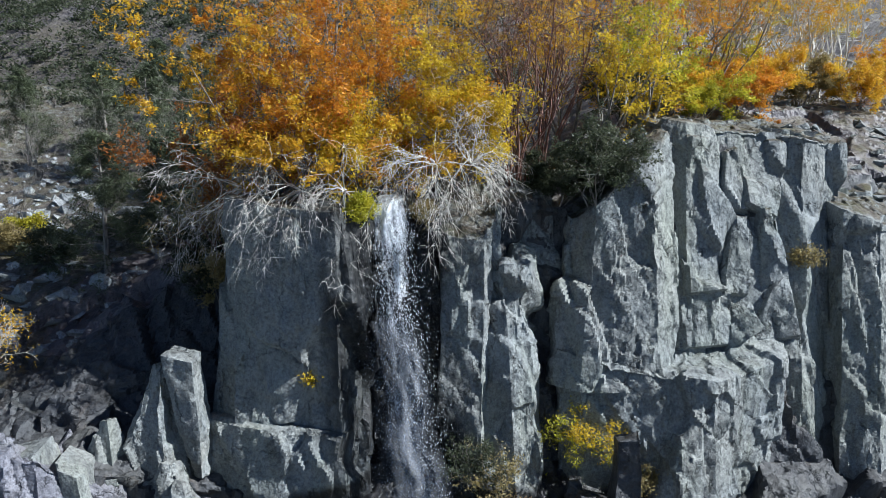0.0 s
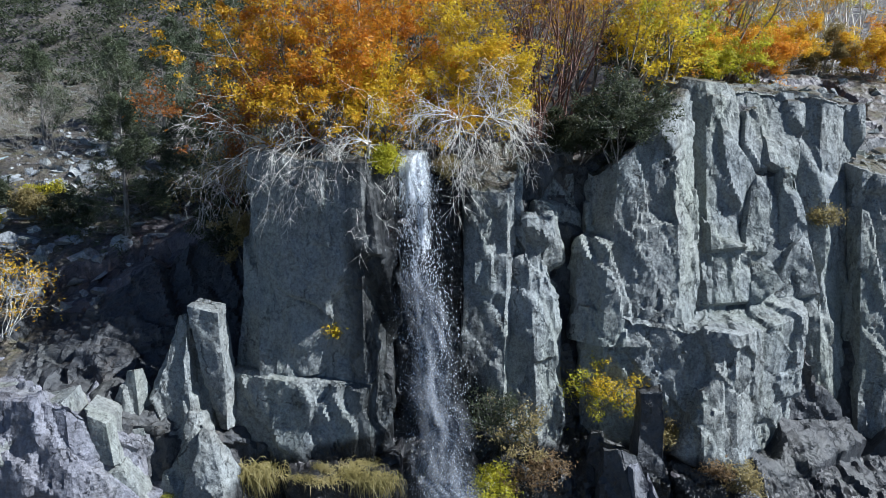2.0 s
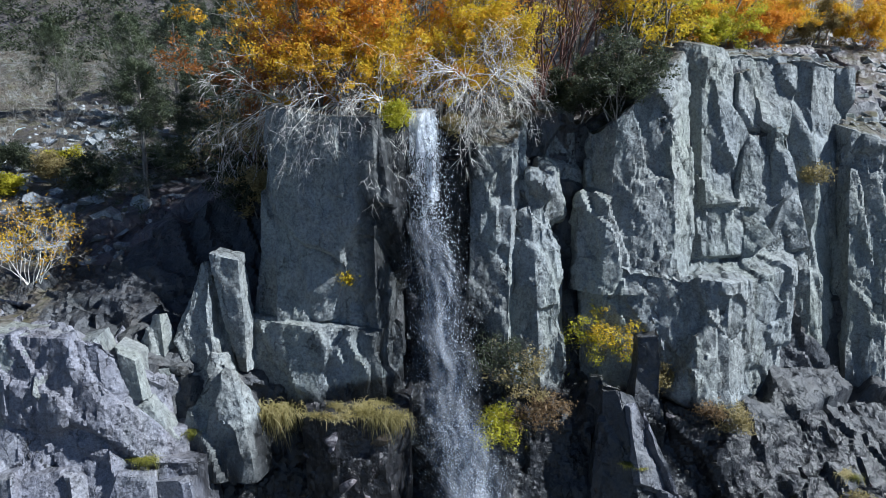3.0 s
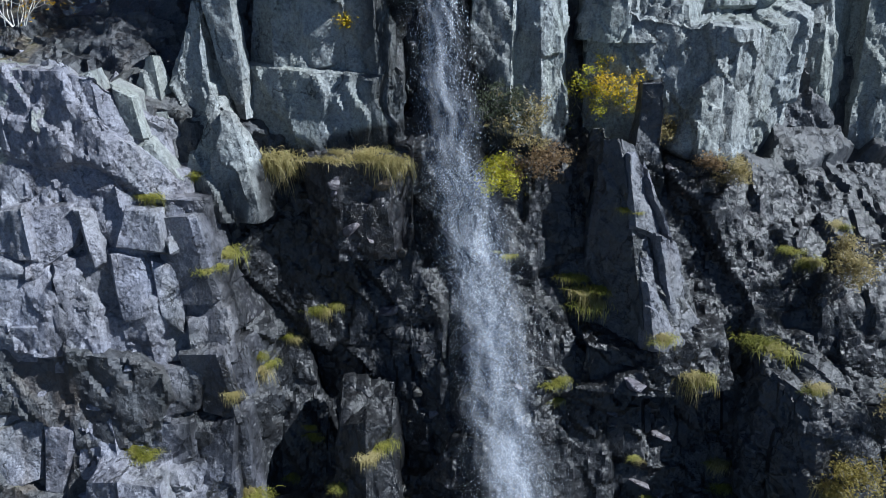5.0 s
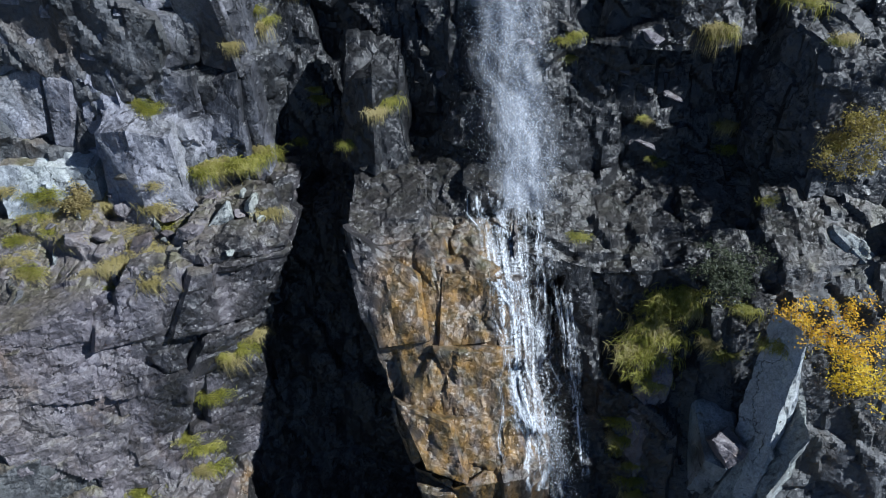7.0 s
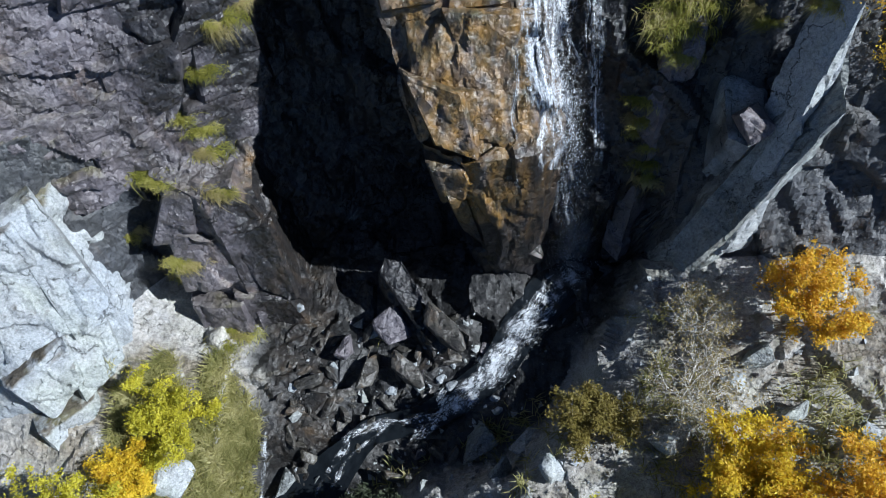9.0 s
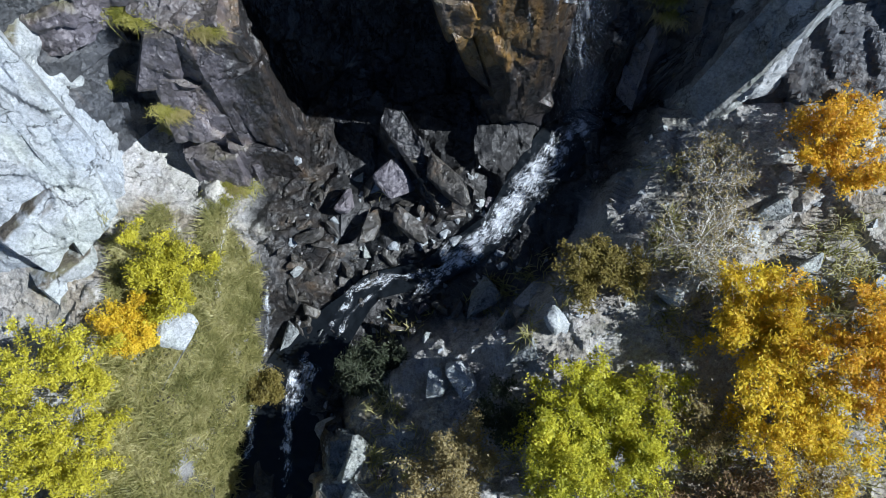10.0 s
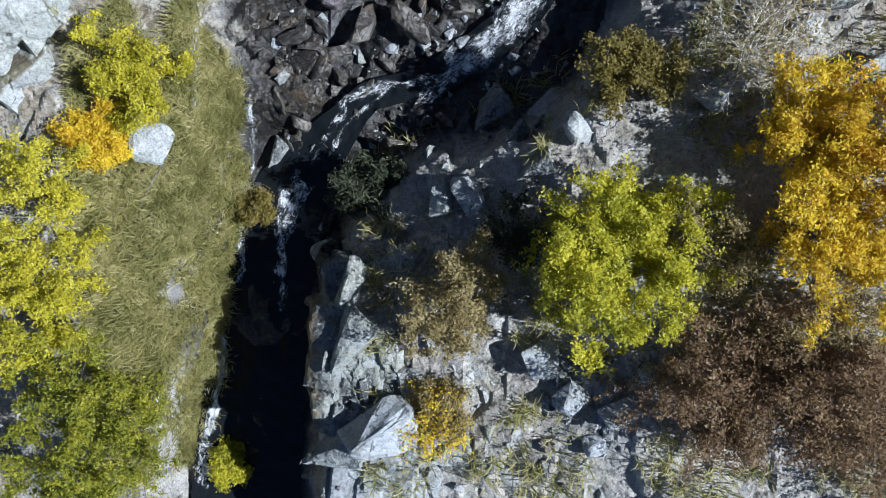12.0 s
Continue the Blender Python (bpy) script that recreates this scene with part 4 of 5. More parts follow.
# the thicket over the lip
def tree_on(x, y, height, leaf, seed, label, bark=BARK_GREY, **more):
    at, n = on_top(x, y)
    given = dict(count=34, sigma=0.17, size=0.056, radius=0.06, stems=7, lean=0.5, category="tree", stem="trunk", spread=0.75)
    given.update(more)
    return plant("birch_tree", (at.x, at.y, at.z - 0.1), height, leaf=leaf, bark=bark, seed=seed, label=label, **given)


tree_on(-5.7, 23.9, 5.2, LEAF_GOLD, 101, "golden autumn birch leaning over the cliff edge", lean=0.6, count=50)
tree_on(-3.6, 23.6, 5.4, LEAF_ORANGE, 102, "bright golden birch above the waterfall", lean=0.6, count=54)
tree_on(-4.6, 25.6, 6.6, LEAF_ORANGE, 103, "tall orange birch behind the golden ones", count=48)
bush_on(-7.5, 24.0, 1.7, LEAF_DRY, 1041, "brown scrub in the shade below the birches", count=30)
bush_on(-8.6, 24.6, 1.5, LEAF_SAGE, 1042, "dark scrub on the shaded slope", count=30)
tree_on(-7.3, 24.8, 5.0, LEAF_RUST, 104, "rust-red birch at the edge of the thicket", lean=0.6, count=62)
tree_on(-7.6, 24.6, 2.6, LEAF_DRY, 105, "half-bare brown birch scrub below the thicket", lean=0.8, count=12, bark=BARK_RED)
tree_on(-0.2, 24.2, 4.4, LEAF_AMBER, 106, "yellow birch at the lip of the falls", lean=0.6, count=44)
tree_on(-0.8, 26.4, 6.6, LEAF_GOLD, 107, "tall orange birch behind the falls", count=44)
tree_on(-1.8, 27.2, 7.4, LEAF_GOLD, 108, "tall golden birch behind the thicket", count=40)
for i, (x, y, h, leaf) in enumerate([(-5.4, 22.9, 2.7, LEAF_GOLD), (-4.0, 22.8, 2.9, LEAF_ORANGE), (-2.6, 22.8, 2.5, LEAF_AMBER), (-1.0, 23.3, 2.8, LEAF_GOLD), (0.5, 23.6, 2.7, LEAF_AMBER)]):
    tree_on(x, y, h, leaf, 1010 + i, "young autumn birch leaning out over the cliff", lean=0.7, count=34, tilt=(0, -0.45, 0.2), radius=0.035, group="young birches over the lip")
tree_on(2.6, 24.6, 6.6, LEAF_BROWN, 109, "nearly bare red-stemmed birch", bark=BARK_RED, count=3, stems=14, lean=0.3, kids=3, radius=0.045, lift=0.25, spread=0.5)
tree_on(3.6, 26.0, 7.0, LEAF_RUST, 110, "bare birch with a few rusty leaves", bark=BARK_RED, count=5, stems=10, lean=0.3, lift=0.25, spread=0.5)
tree_on(6.0, 26.2, 3.8, LEAF_AMBER, 111, "bright yellow birch bush", lean=0.6, count=36)
tree_on(7.8, 27.4, 3.6, LEAF_LIME, 112, "yellow-green willow bush on the shelf", lean=0.7, count=34)
tree_on(5.2, 29.5, 6.6, LEAF_GOLD, 113, "golden birch on the shelf", count=34)
tree_on(9.4, 31.5, 6.4, LEAF_ORANGE, 114, "orange birch on the shelf", count=36)
tree_on(11.8, 32.5, 6.2, LEAF_GOLD, 115, "golden birch on the shelf", count=34)
tree_on(13.0, 35.5, 6.0, LEAF_ORANGE, 116, "thin orange birch on the shelf", count=36)
tree_on(16.5, 38.5, 7.0, LEAF_YELLOW, 117, "thin yellow aspen with pale trunks", bark=BARK_WHITE, count=34, lean=0.25)
tree_on(19.5, 37.5, 6.6, LEAF_GOLD, 118, "thin golden aspen with pale trunks", bark=BARK_WHITE, count=34, lean=0.25)
tree_on(22.0, 40.0, 7.4, LEAF_GOLD, 119, "golden aspen with pale trunks", bark=BARK_WHITE, count=38, lean=0.3)
tree_on(17.8, 44.0, 8.4, LEAF_DRY, 120, "half-bare aspen with pale trunks", bark=BARK_WHITE, count=30, lean=0.2)
tree_on(23.0, 46.0, 8.4, LEAF_ORANGE, 121, "orange aspen on the shelf", bark=BARK_WHITE, count=36, lean=0.3)
for i, (x, y, h, leaf) in enumerate([(14.5, 40.0, 7.5, LEAF_GOLD), (20.5, 42.0, 8.0, LEAF_DRY), (25.0, 43.0, 8.0, LEAF_GOLD), (16.0, 48.0, 9.0, LEAF_DRY), (21.5, 50.0, 9.0, LEAF_ORANGE), (26.5, 48.0, 9.0, LEAF_DRY)]):
    tree_on(x, y, h, leaf, 1050 + i, "aspen with pale trunks far back on the shelf", bark=BARK_WHITE, count=30, lean=0.25, group="aspens at the back")
tree_on(12.0, 42.0, 8.4, LEAF_DRY, 122, "half-bare brown birch on the shelf", bark=BARK_RED, count=28, lean=0.25)
tree_on(6.0, 38.0, 8.4, LEAF_ORANGE, 123, "tall orange birch far back on the shelf", count=28)
tree_on(0.0, 36.0, 8.6, LEAF_GOLD, 124, "tall golden birch at the back", count=28)
tree_on(-5.0, 33.0, 7.0, LEAF_RUST, 125, "rusty birch at the back", count=28)
for i, (x, y, h, leaf) in enumerate([(9.2, 30.0, 2.2, LEAF_GOLD), (11.0, 30.6, 1.8, LEAF_LIME), (13.2, 32.0, 2.0, LEAF_ORANGE), (15.4, 34.0, 2.0, LEAF_GOLD), (17.6, 35.0, 1.8, LEAF_DRY), (20.0, 34.5, 2.0, LEAF_GOLD), (7.4, 29.0, 2.2, LEAF_SAGE), (22.5, 36.0, 2.2, LEAF_ORANGE), (14.4, 36.0, 2.4, LEAF_YELLOW)]):
    bush_on(x, y, h, leaf, 1030 + i, "autumn bush at the foot of the aspens", count=40, group="bushes on the shelf")
bush_on(5.0, 22.9, 2.0, LEAF_SAGE, 130, "dark grey-green willow bush on the buttress", stems=12, wide=0.9, count=40)
bush_on(3.8, 23.9, 1.3, LEAF_SAGE, 131, "dark grey-green bush at the cliff edge", count=40)

# bleached bare branches hanging over the lip
for i, (x, y, z, hx, hy, hz, long, n) in enumerate([(-4.4, 21.7, 30.2, -0.6, -0.8, 0.5, 2.6, 10), (-3.0, 21.4, 30.2, -0.2, -1, 0.2, 2.4, 9), (-0.2, 22.2, 31.0, 0.0, -0.9, 0.6, 2.3, 13),
                                                   (0.9, 22.5, 31.0, 0.5, -0.7, 0.7, 2.1, 10), (-6.4, 22.6, 30.2, -0.8, -0.6, 0.4, 2.4, 8)]):
    r = np.random.default_rng(140 + i)
    root = empty("dead_branches", (x, y, z), "bleached bare branches hanging over the cliff edge", "branches", "bare branches over the lip")
    for k in range(n + 2):
        aim = np.array((hx, hy, hz)) + r.normal(0, 0.55, 3)
        segs, ends = grow((0, 0, 0), aim, long * r.uniform(0.5, 1.1), 0.024, 2, r, 0.28, 3, -0.3, 0.6)
        part("branch", tubes("branch", segs, BARK_WHITE, 3), root)


# pines and bare saplings on the far slope
def pine_on(x, y, height, seed, label):
    r = np.random.default_rng(seed)
    at, n = on_top(x, y)
    root = empty("pine_tree", (at.x, at.y, at.z - 0.2), label, "tree", "dark pines on the slope")
    part("trunk", tubes("trunk", [((0, 0, 0), (0.05, 0, height * 0.5), 0.13, 0.08), ((0.05, 0, height * 0.5), (0, 0.05, height), 0.08, 0.02)], BARK_GREY, 7), root)
    segs, tips = [], []
    for k in range(46):
        h = height * (0.1 + 0.9 * (k / 46) ** 0.9)
        a = r.uniform(0, 2 * math.pi)
        out = (height - h) * 0.3 + 0.35
        s, t = grow((0, 0, h), (math.cos(a), math.sin(a), r.uniform(-0.1, 0.5)), out * r.uniform(0.7, 1.2), 0.03, 1, r, 0.2, 2, 0.08, 0.6)
        segs += s
        tips += t
    part("branchwork", tubes("branchwork", segs, BARK_GREY, 3), root)
    part("crown", leaves("crown", around(tips, 24, 0.15, r), LEAF_PINE, 0.12, r, 0.12), root)


for i, (x, y, h) in enumerate([(-13.2, 27.0, 5.6), (-12.2, 31.0, 4.6), (-15.6, 37.5, 6.4), (-13.8, 41.0, 7.0),
                               (-20.5, 43.0, 5.4), (-10.4, 30.0, 4.0), (-11.2, 35.5, 5.5), (-18.6, 39.0, 5.6), (-23.5, 40.0, 5.2), (-16.4, 44.5, 6.0), (-25.5, 46.0, 5.6), (-12.6, 47.0, 6.4), (-19.5, 49.0, 5.6), (-9.4, 40.0, 6.4)]):
    pine_on(x, y, h, 160 + i, "dark green pine on the stony slope")
for i, (x, y, h) in enumerate([(-18.4, 30.5, 3.6), (-20.0, 32.5, 4.0), (-15.2, 32.0, 3.6), (-17.6, 36.5, 4.0), (-14.0, 35.0, 3.6), (-22.0, 38.0, 4.0), (-12.4, 34.0, 4.2), (-24.0, 36.0, 4.0)]):
    at, n = on_top(x, y)
    plant("bare_sapling", (at.x, at.y, at.z - 0.1), h, 6, 0.25, None, BARK_GREY, 180 + i, "leafless grey sapling on the slope", "tree", radius=0.016, lift=0.2, spread=0.5, group="bare saplings")
for i, (x, y, h, leaf) in enumerate([(-19.4, 27.5, 0.7, LEAF_YELLOW), (-18.6, 31.0, 0.7, LEAF_YELLOW), (-21, 30.5, 1.2, LEAF_SAGE), (-16, 28.5, 1.2, LEAF_SAGE), (-13.6, 30, 1.3, LEAF_SAGE), (-18, 29, 1.0, LEAF_DRY)]):
    bush_on(x, y, h, leaf, 190 + i, "low bush on the stony slope", group="low bushes on the slope")

# scrub and stones far up the hill
r = np.random.default_rng(200)
spots = np.stack([r.uniform(-85, 20, 5200), 56 + 80 * r.random(5200) ** 1.2, np.zeros(5200)], 1)
spots[:, 2] = hill_height(spots)
fluff = np.repeat(spots, 44, 0) + r.normal(0, 1, (5200 * 44, 3)) * np.repeat(r.uniform(0.25, 0.8, (5200, 1)), 44, 0) * (1, 1, 0.55) + (0, 0, 0.25)
tagged(new("sage_scrub", leaves("sage_scrub", fluff, LEAF_SAGE, 0.17, r, 0.6)), "grey-green sage scrub on the hillside", "scrub", kind="stuff")


# ---------------------------------------------------------------- boulders
def boulder_mesh(seed, material, stretch=(1, 1, 1)):
    r = np.random.default_rng(seed)
    bm = bmesh.new()
    for _ in range(15):
        v = r.uniform(-1, 1, 3)
        v /= max(np.abs(v).max(), 0.6) * r.uniform(1.0, 1.25)
        bm.verts.new(v * stretch * 0.5)
    hull = bmesh.ops.convex_hull(bm, input=bm.verts)
    bmesh.ops.delete(bm, geom=[g for g in hull["geom_interior"] if isinstance(g, bmesh.types.BMVert)], context="VERTS")
    bmesh.ops.bevel(bm, geom=list(bm.edges), offset=0.03, segments=1, affect="EDGES", profile=0.5)
    bmesh.ops.triangulate(bm, faces=bm.faces)
    bmesh.ops.subdivide_edges(bm, edges=bm.edges, cuts=1, use_grid_fill=True)
    bmesh.ops.triangulate(bm, faces=bm.faces)
    for v in bm.verts:
        v.co += v.normal * (noise.noise(v.co * 3 + Vector((seed, 0, 0))) * 0.05 + noise.noise(v.co * 9) * 0.02)
    me = bpy.data.meshes.new("boulder")
    bm.to_mesh(me)
    bm.free()
    me.materials.append(material)
    return me


CUTS = [boulder_mesh(300 + i, (ROCK, ROCK_PALE, ROCK_BROWN)[i % 3] if i < 9 else WET_ROCK, s) for i, s in enumerate([(1, 0.8, 0.6), (1, 0.7, 0.5), (1, 0.9, 0.4), (1, 0.6, 0.7), (1, 0.5, 0.35), (0.8, 0.8, 0.8), (1.2, 0.6, 0.5), (1, 0.8, 0.3), (0.9, 0.7, 0.6), (1, 0.5, 0.4), (1, 0.7, 0.3), (1.3, 0.5, 0.5)])]


def boulder(at, size, kind, turn, label, name="boulder", group="", tilt=15):
    ob = new(name, CUTS[kind])
    r = np.random.default_rng(int(abs(at[0] * 97 + at[1] * 31) * 10))
    ob.matrix_world = pose(*at, r.uniform(-tilt, tilt), r.uniform(-tilt, tilt), turn) @ Matrix.Diagonal((size, size, size, 1))
    return tagged(ob, label, "rock", group)


for x, y, size, kind, turn in [(1.65, -0.15, 1.25, 1, 20), (2.2, -1.5, 1.15, 4, -60), (5.8, -0.4, 1.3, 1, 10), (-11.1, -1.4, 1.4, 7, 0), (-1.75, -3.3, 1.0, 1, 60), (-0.85, -3.2, 1.15, 1, 100), (-5.6, -4.8, 1.3, 4, 20),
                               (-4.7, -7.4, 1.6, 0, 40), (-3.7, -10.2, 2.2, 1, 10), (-4.6, -5.7, 1.5, 3, 70), (-5.0, -10.8, 1.6, 0, 0), (-0.2, 0.0, 1.2, 0, 30), (0.4, -1.2, 1.3, 3, 50), (1.0, -2.2, 0.9, 0, 10),
                               (3.6, -9.5, 1.2, 1, 0), (2.4, -9.0, 1.3, 4, 40), (4.4, -8.7, 0.9, 1, 90), (1.4, -8.0, 1.2, 7, 20), (3.2, -10.6, 1.0, 4, 0), (8.0, 1.4, 0.8, 1, 0), (8.7, 2.2, 0.9, 0, 0), (9.6, 0.4, 1.1, 3, 20),
                               (-7.6, -1.3, 0.8, 0, 40), (-8.8, -2.9, 0.7, 4, 30), (-5.8, 1.4, 1.0, 9, 60), (-4.2, 2.6, 1.1, 11, 70), (-6.6, 2.2, 1.0, 9, 10), (-2.8, 2.6, 1.2, 11, -40), (-1.4, 3.9, 1.5, 11, -45), (-3.3, 4.2, 1.3, 2, -50), (-5.2, 3.6, 1.0, 8, 70)]:
    at, n = on_top(x, y)
    boulder((x, y, at.z + (0.5 if size < 1.2 and abs(y + 3.25) < 0.1 else 0.3) * size), size * 1.3, kind, turn, "dark wet angular boulder lying by the stream" if kind > 8 else "pale angular boulder lying by the stream" if kind % 3 == 1 else "grey angular boulder lying by the stream", group="boulders by the stream")

# a perched boulder on the fin
at, n = on_front(7.0, 4.6)
boulder((7.5, 7.6, 5.0), 1.4, 5, 20, "rounded pale boulder perched above the pool")
r = np.random.default_rng(310)
for k in range(150):
    t = r.random()
    if t < 0.4:
        x, y = r.uniform(-7.5, 1.5), r.uniform(-2.0, 5.2)
    elif t < 0.75:
        x, y = r.uniform(-5.2, 5.0), r.uniform(-12.5, -5.5)
    else:
        x, y = r.uniform(4, 13), r.uniform(-3, 4.5)
    at, n = on_top(x, y)
    size = 0.22 + 0.55 * r.random() ** 2
    boulder((x, y, at.z + 0.08 * size), size, int(r.integers(9)), r.uniform(0, 360), "broken angular grey stone beside the stream", "stone", "loose stones by the stream", 30)
for k in range(150):
    x, y = (r.uniform(-8.2, -0.5), r.uniform(-0.6, 4.9)) if k < 90 else (r.uniform(-7.5, -1.0), r.uniform(-1.6, 2.0))
    at, n = on_top(x, y)
    size = 0.25 + 0.7 * r.random() ** 2.5
    boulder((x, y, at.z + 0.1 * size), size, int(r.integers(9, 12)), r.uniform(0, 360), "dark wet slab of rock at the stream's edge", "stone", "dark stones by the pool", 35)
for k in range(60):
    x, z = (r.uniform(-13, -6.4), r.uniform(9.2, 9.9)) if k < 10 else (r.uniform(-6, 10), r.uniform(9.3, 20)) if k < 75 else (r.uniform(-12, 12), r.uniform(20, 23))
    at, n = on_front(x, z)
    size = 0.3 + 0.7 * r.random() ** 2
    boulder((at.x, at.y + 0.1 * size, at.z), size, int(r.choice((2, 9, 10, 11, 5))), r.uniform(0, 360), "broken rock wedged on the cliff", "stone", "loose stones on the cliff", 30)
for k in range(32):
    x, y = r.uniform(-13.5, -6.6), 11.5 + 2.6 * r.random()
    at, n = on_top(x, y, 10.6)
    size = 0.35 + 0.7 * r.random() ** 2
    boulder((x, y, at.z + 0.15 * size), size, int(r.choice((0, 3, 2, 10, 9))), r.uniform(0, 360), "broken slab lying on the rock shelf", "stone", "broken slabs on the rock shelf", 25)
bits = []
for k in range(9):
    bm = bmesh.new()
    for c in r.uniform(-0.5, 0.5, (9, 3)) * (1, 0.8, 0.6):
        bm.verts.new(c)
    hull = bmesh.ops.convex_hull(bm, input=bm.verts)
    bmesh.ops.delete(bm, geom=[g for g in hull["geom_interior"] if isinstance(g, bmesh.types.BMVert)], context="VERTS")
    bmesh.ops.triangulate(bm, faces=bm.faces)
    bm.verts.index_update()
    bits.append((np.array([c.co[:] for c in bm.verts]), np.array([[c.index for c in f.verts] for f in bm.faces])))
    bm.free()


def scatter(name, spots, low, high, material, label):
    """Loose stones past counting, joined."""
    vs, fs, count = [], [], 0
    for k, (x, y) in enumerate(spots):
        at, n = on_top(x, y)
        v, f = bits[k % 9]
        a = r.uniform(0, 6.28)
        m = np.array(((math.cos(a), -math.sin(a), 0), (math.sin(a), math.cos(a), 0), (0, 0, 1)))
        vs.append(v @ m.T * (low + (high - low) * r.random() ** 2.5) + np.array(at))
        fs.append(f + count)
        count += len(v)
    tagged(new(name, mesh_from(name, np.concatenate(vs), np.concatenate(fs), material, False)), label, "rubble", kind="stuff")


scatter("rubble", np.stack([r.uniform(-6, 12, 1100), r.uniform(-13, 5, 1100)], 1), 0.08, 0.4, ROCK_PALE, "pale stone rubble on the slope")
scatter("slope_stones", np.stack([r.uniform(-24, -11.5, 800), 23 + 19 * r.random(800) ** 1.2], 1), 0.15, 1.5, ROCK_PALE, "pale stones strewn over the far slope")
scatter("shelf_stones", np.stack([r.uniform(8.5, 23, 260), r.uniform(27, 35, 260)], 1), 0.12, 1.1, ROCK, "grey stones strewn over the shelf")


# ---------------------------------------------------------------- grass on the ledges
def tuft_mesh(seed, blades, long, droop, material, wide=0.008, foot=0.3):
    """A mat of blades that stand up and then hang forward."""
    r = np.random.default_rng(seed)
    a = r.normal(-math.pi / 2, 0.85, blades)
    out = np.stack([np.cos(a), np.sin(a), np.zeros(blades)], 1)
    side = np.stack([-np.sin(a), np.cos(a), np.zeros(blades)], 1)
    base = np.stack([r.normal(0, foot, blades), r.normal(0, foot * 0.4, blades), r.normal(0, 0.04, blades)], 1)
    size = long * r.uniform(0.35, 1.15, (blades, 1))
    reach = r.uniform(0.2, 0.7, (blades, 1))
    sag = droop * r.uniform(0.6, 1.3, (blades, 1))
    rows = []
    for t, w in ((0, 1), (0.4, 0.9), (0.75, 0.6), (1.0, 0.1)):
        at = base + out * reach * size * t ** 0.8 + UP * size * (0.8 * t - sag * t * t)
        rows += [at - side * wide * w, at + side * wide * w]
    v = np.stack(rows, 1).reshape(-1, 3)
    o = np.arange(blades)[:, None] * 8
    f = np.concatenate([o + np.array([[2 * k, 2 * k + 1, 2 * k + 3, 2 * k + 2]]) for k in range(3)])
    return mesh_from("grass_tuft", v, f, material, True)


TUFTS = [tuft_mesh(400, 330, 0.55, 0.8, GRASS, 0.008, 0.3), tuft_mesh(401, 360, 0.65, 1.4, GRASS, 0.008, 0.34), tuft_mesh(402, 300, 0.5, 0.6, GRASS_DRY, 0.008, 0.3), tuft_mesh(403, 380, 0.8, 1.8, GRASS_DRY, 0.009, 0.32)]


def tuft(at, size, kind, label="yellow-green grass tuft on a rock ledge", group="grass tufts on the cliff"):
    ob = new("grass_tuft", TUFTS[kind])
    r = np.random.default_rng(int(abs(at[0] * 91 + at[2] * 37) * 10))
    ob.matrix_world = pose(*at, r.uniform(5, 30), 0, r.uniform(-30, 30)) @ Matrix.Diagonal((size, size, size, 1))
    return tagged(ob, label, "grass", group)


FRINGE = [(-5.1, 18.9, 20.5), (-4.6, 18.7, 20.6), (-4.1, 18.6, 20.6), (-3.6, 18.7, 20.6), (-3.2, 18.7, 20.6), (-2.8, 18.8, 20.6), (-2.5, 19.1, 20.5), (-6.3, 19.5, 20.5), (-4.3, 19.1, 20.7), (-3.3, 19.2, 20.7)]
for i, p in enumerate(FRINGE):
    tuft((p[0], p[1] + 0.15 * math.sin(i * 5), p[2] + 0.02), (0.55, 0.95, 0.7, 1.2)[i % 4], 3 if i > 3 else 2, "long straw-coloured grass hanging over the ledge")
LEFT_GRASS = [(-7.8, 17.9, 0.9), (-8.1, 17.8, 0.6), (-7.2, 14.1, 0.6), (-7.2, 13.6, 0.7), (-10.5, 12.3, 0.8), (-10.0, 12.25, 0.7), (-5.4, 15.3, 0.6), (-6.1, 14.3, 0.5), (-4.8, 15.3, 0.6), (-5.5, 11.2, 0.5), (-3.0, 12.1, 0.8), (-6.6, 20.3, 0.9),
              (-9.6, 20.0, 0.6), (-8.6, 20.3, 0.5), (-9.1, 10.3, 1.1), (-8.5, 10.2, 1.0), (-8.0, 10.25, 0.9), (-7.6, 10.3, 1.1), (-7.1, 10.3, 0.9), (-6.7, 9.6, 0.7), (-4.2, 10.8, 0.6), (-5.6, 11.5, 0.4)]
RIGHT_GRASS = [(4.0, 15.8, 1.1), (3.9, 16.2, 0.9), (3.3, 16.6, 0.7), (4.4, 16.3, 0.8), (6.0, 15.4, 0.7), (6.9, 14.3, 0.9), (7.3, 14.1, 0.6), (9.2, 15.0, 1.1), (9.7, 14.85, 1.0), (10.7, 14.3, 0.7), (4.9, 19.0, 0.4), (10.7, 17.4, 0.7), (11.3, 17.1, 0.8),
               (12.4, 18.1, 0.6), (1.2, 17.3, 0.4), (2.6, 13.6, 0.7), (2.8, 13.0, 0.5), (8.4, 10.9, 0.7), (8.5, 10.1, 0.8), (6.2, 9.7, 0.5), (5.4, 11.2, 0.4), (10.5, 12.0, 0.8), (3.2, 8.9, 0.6)]
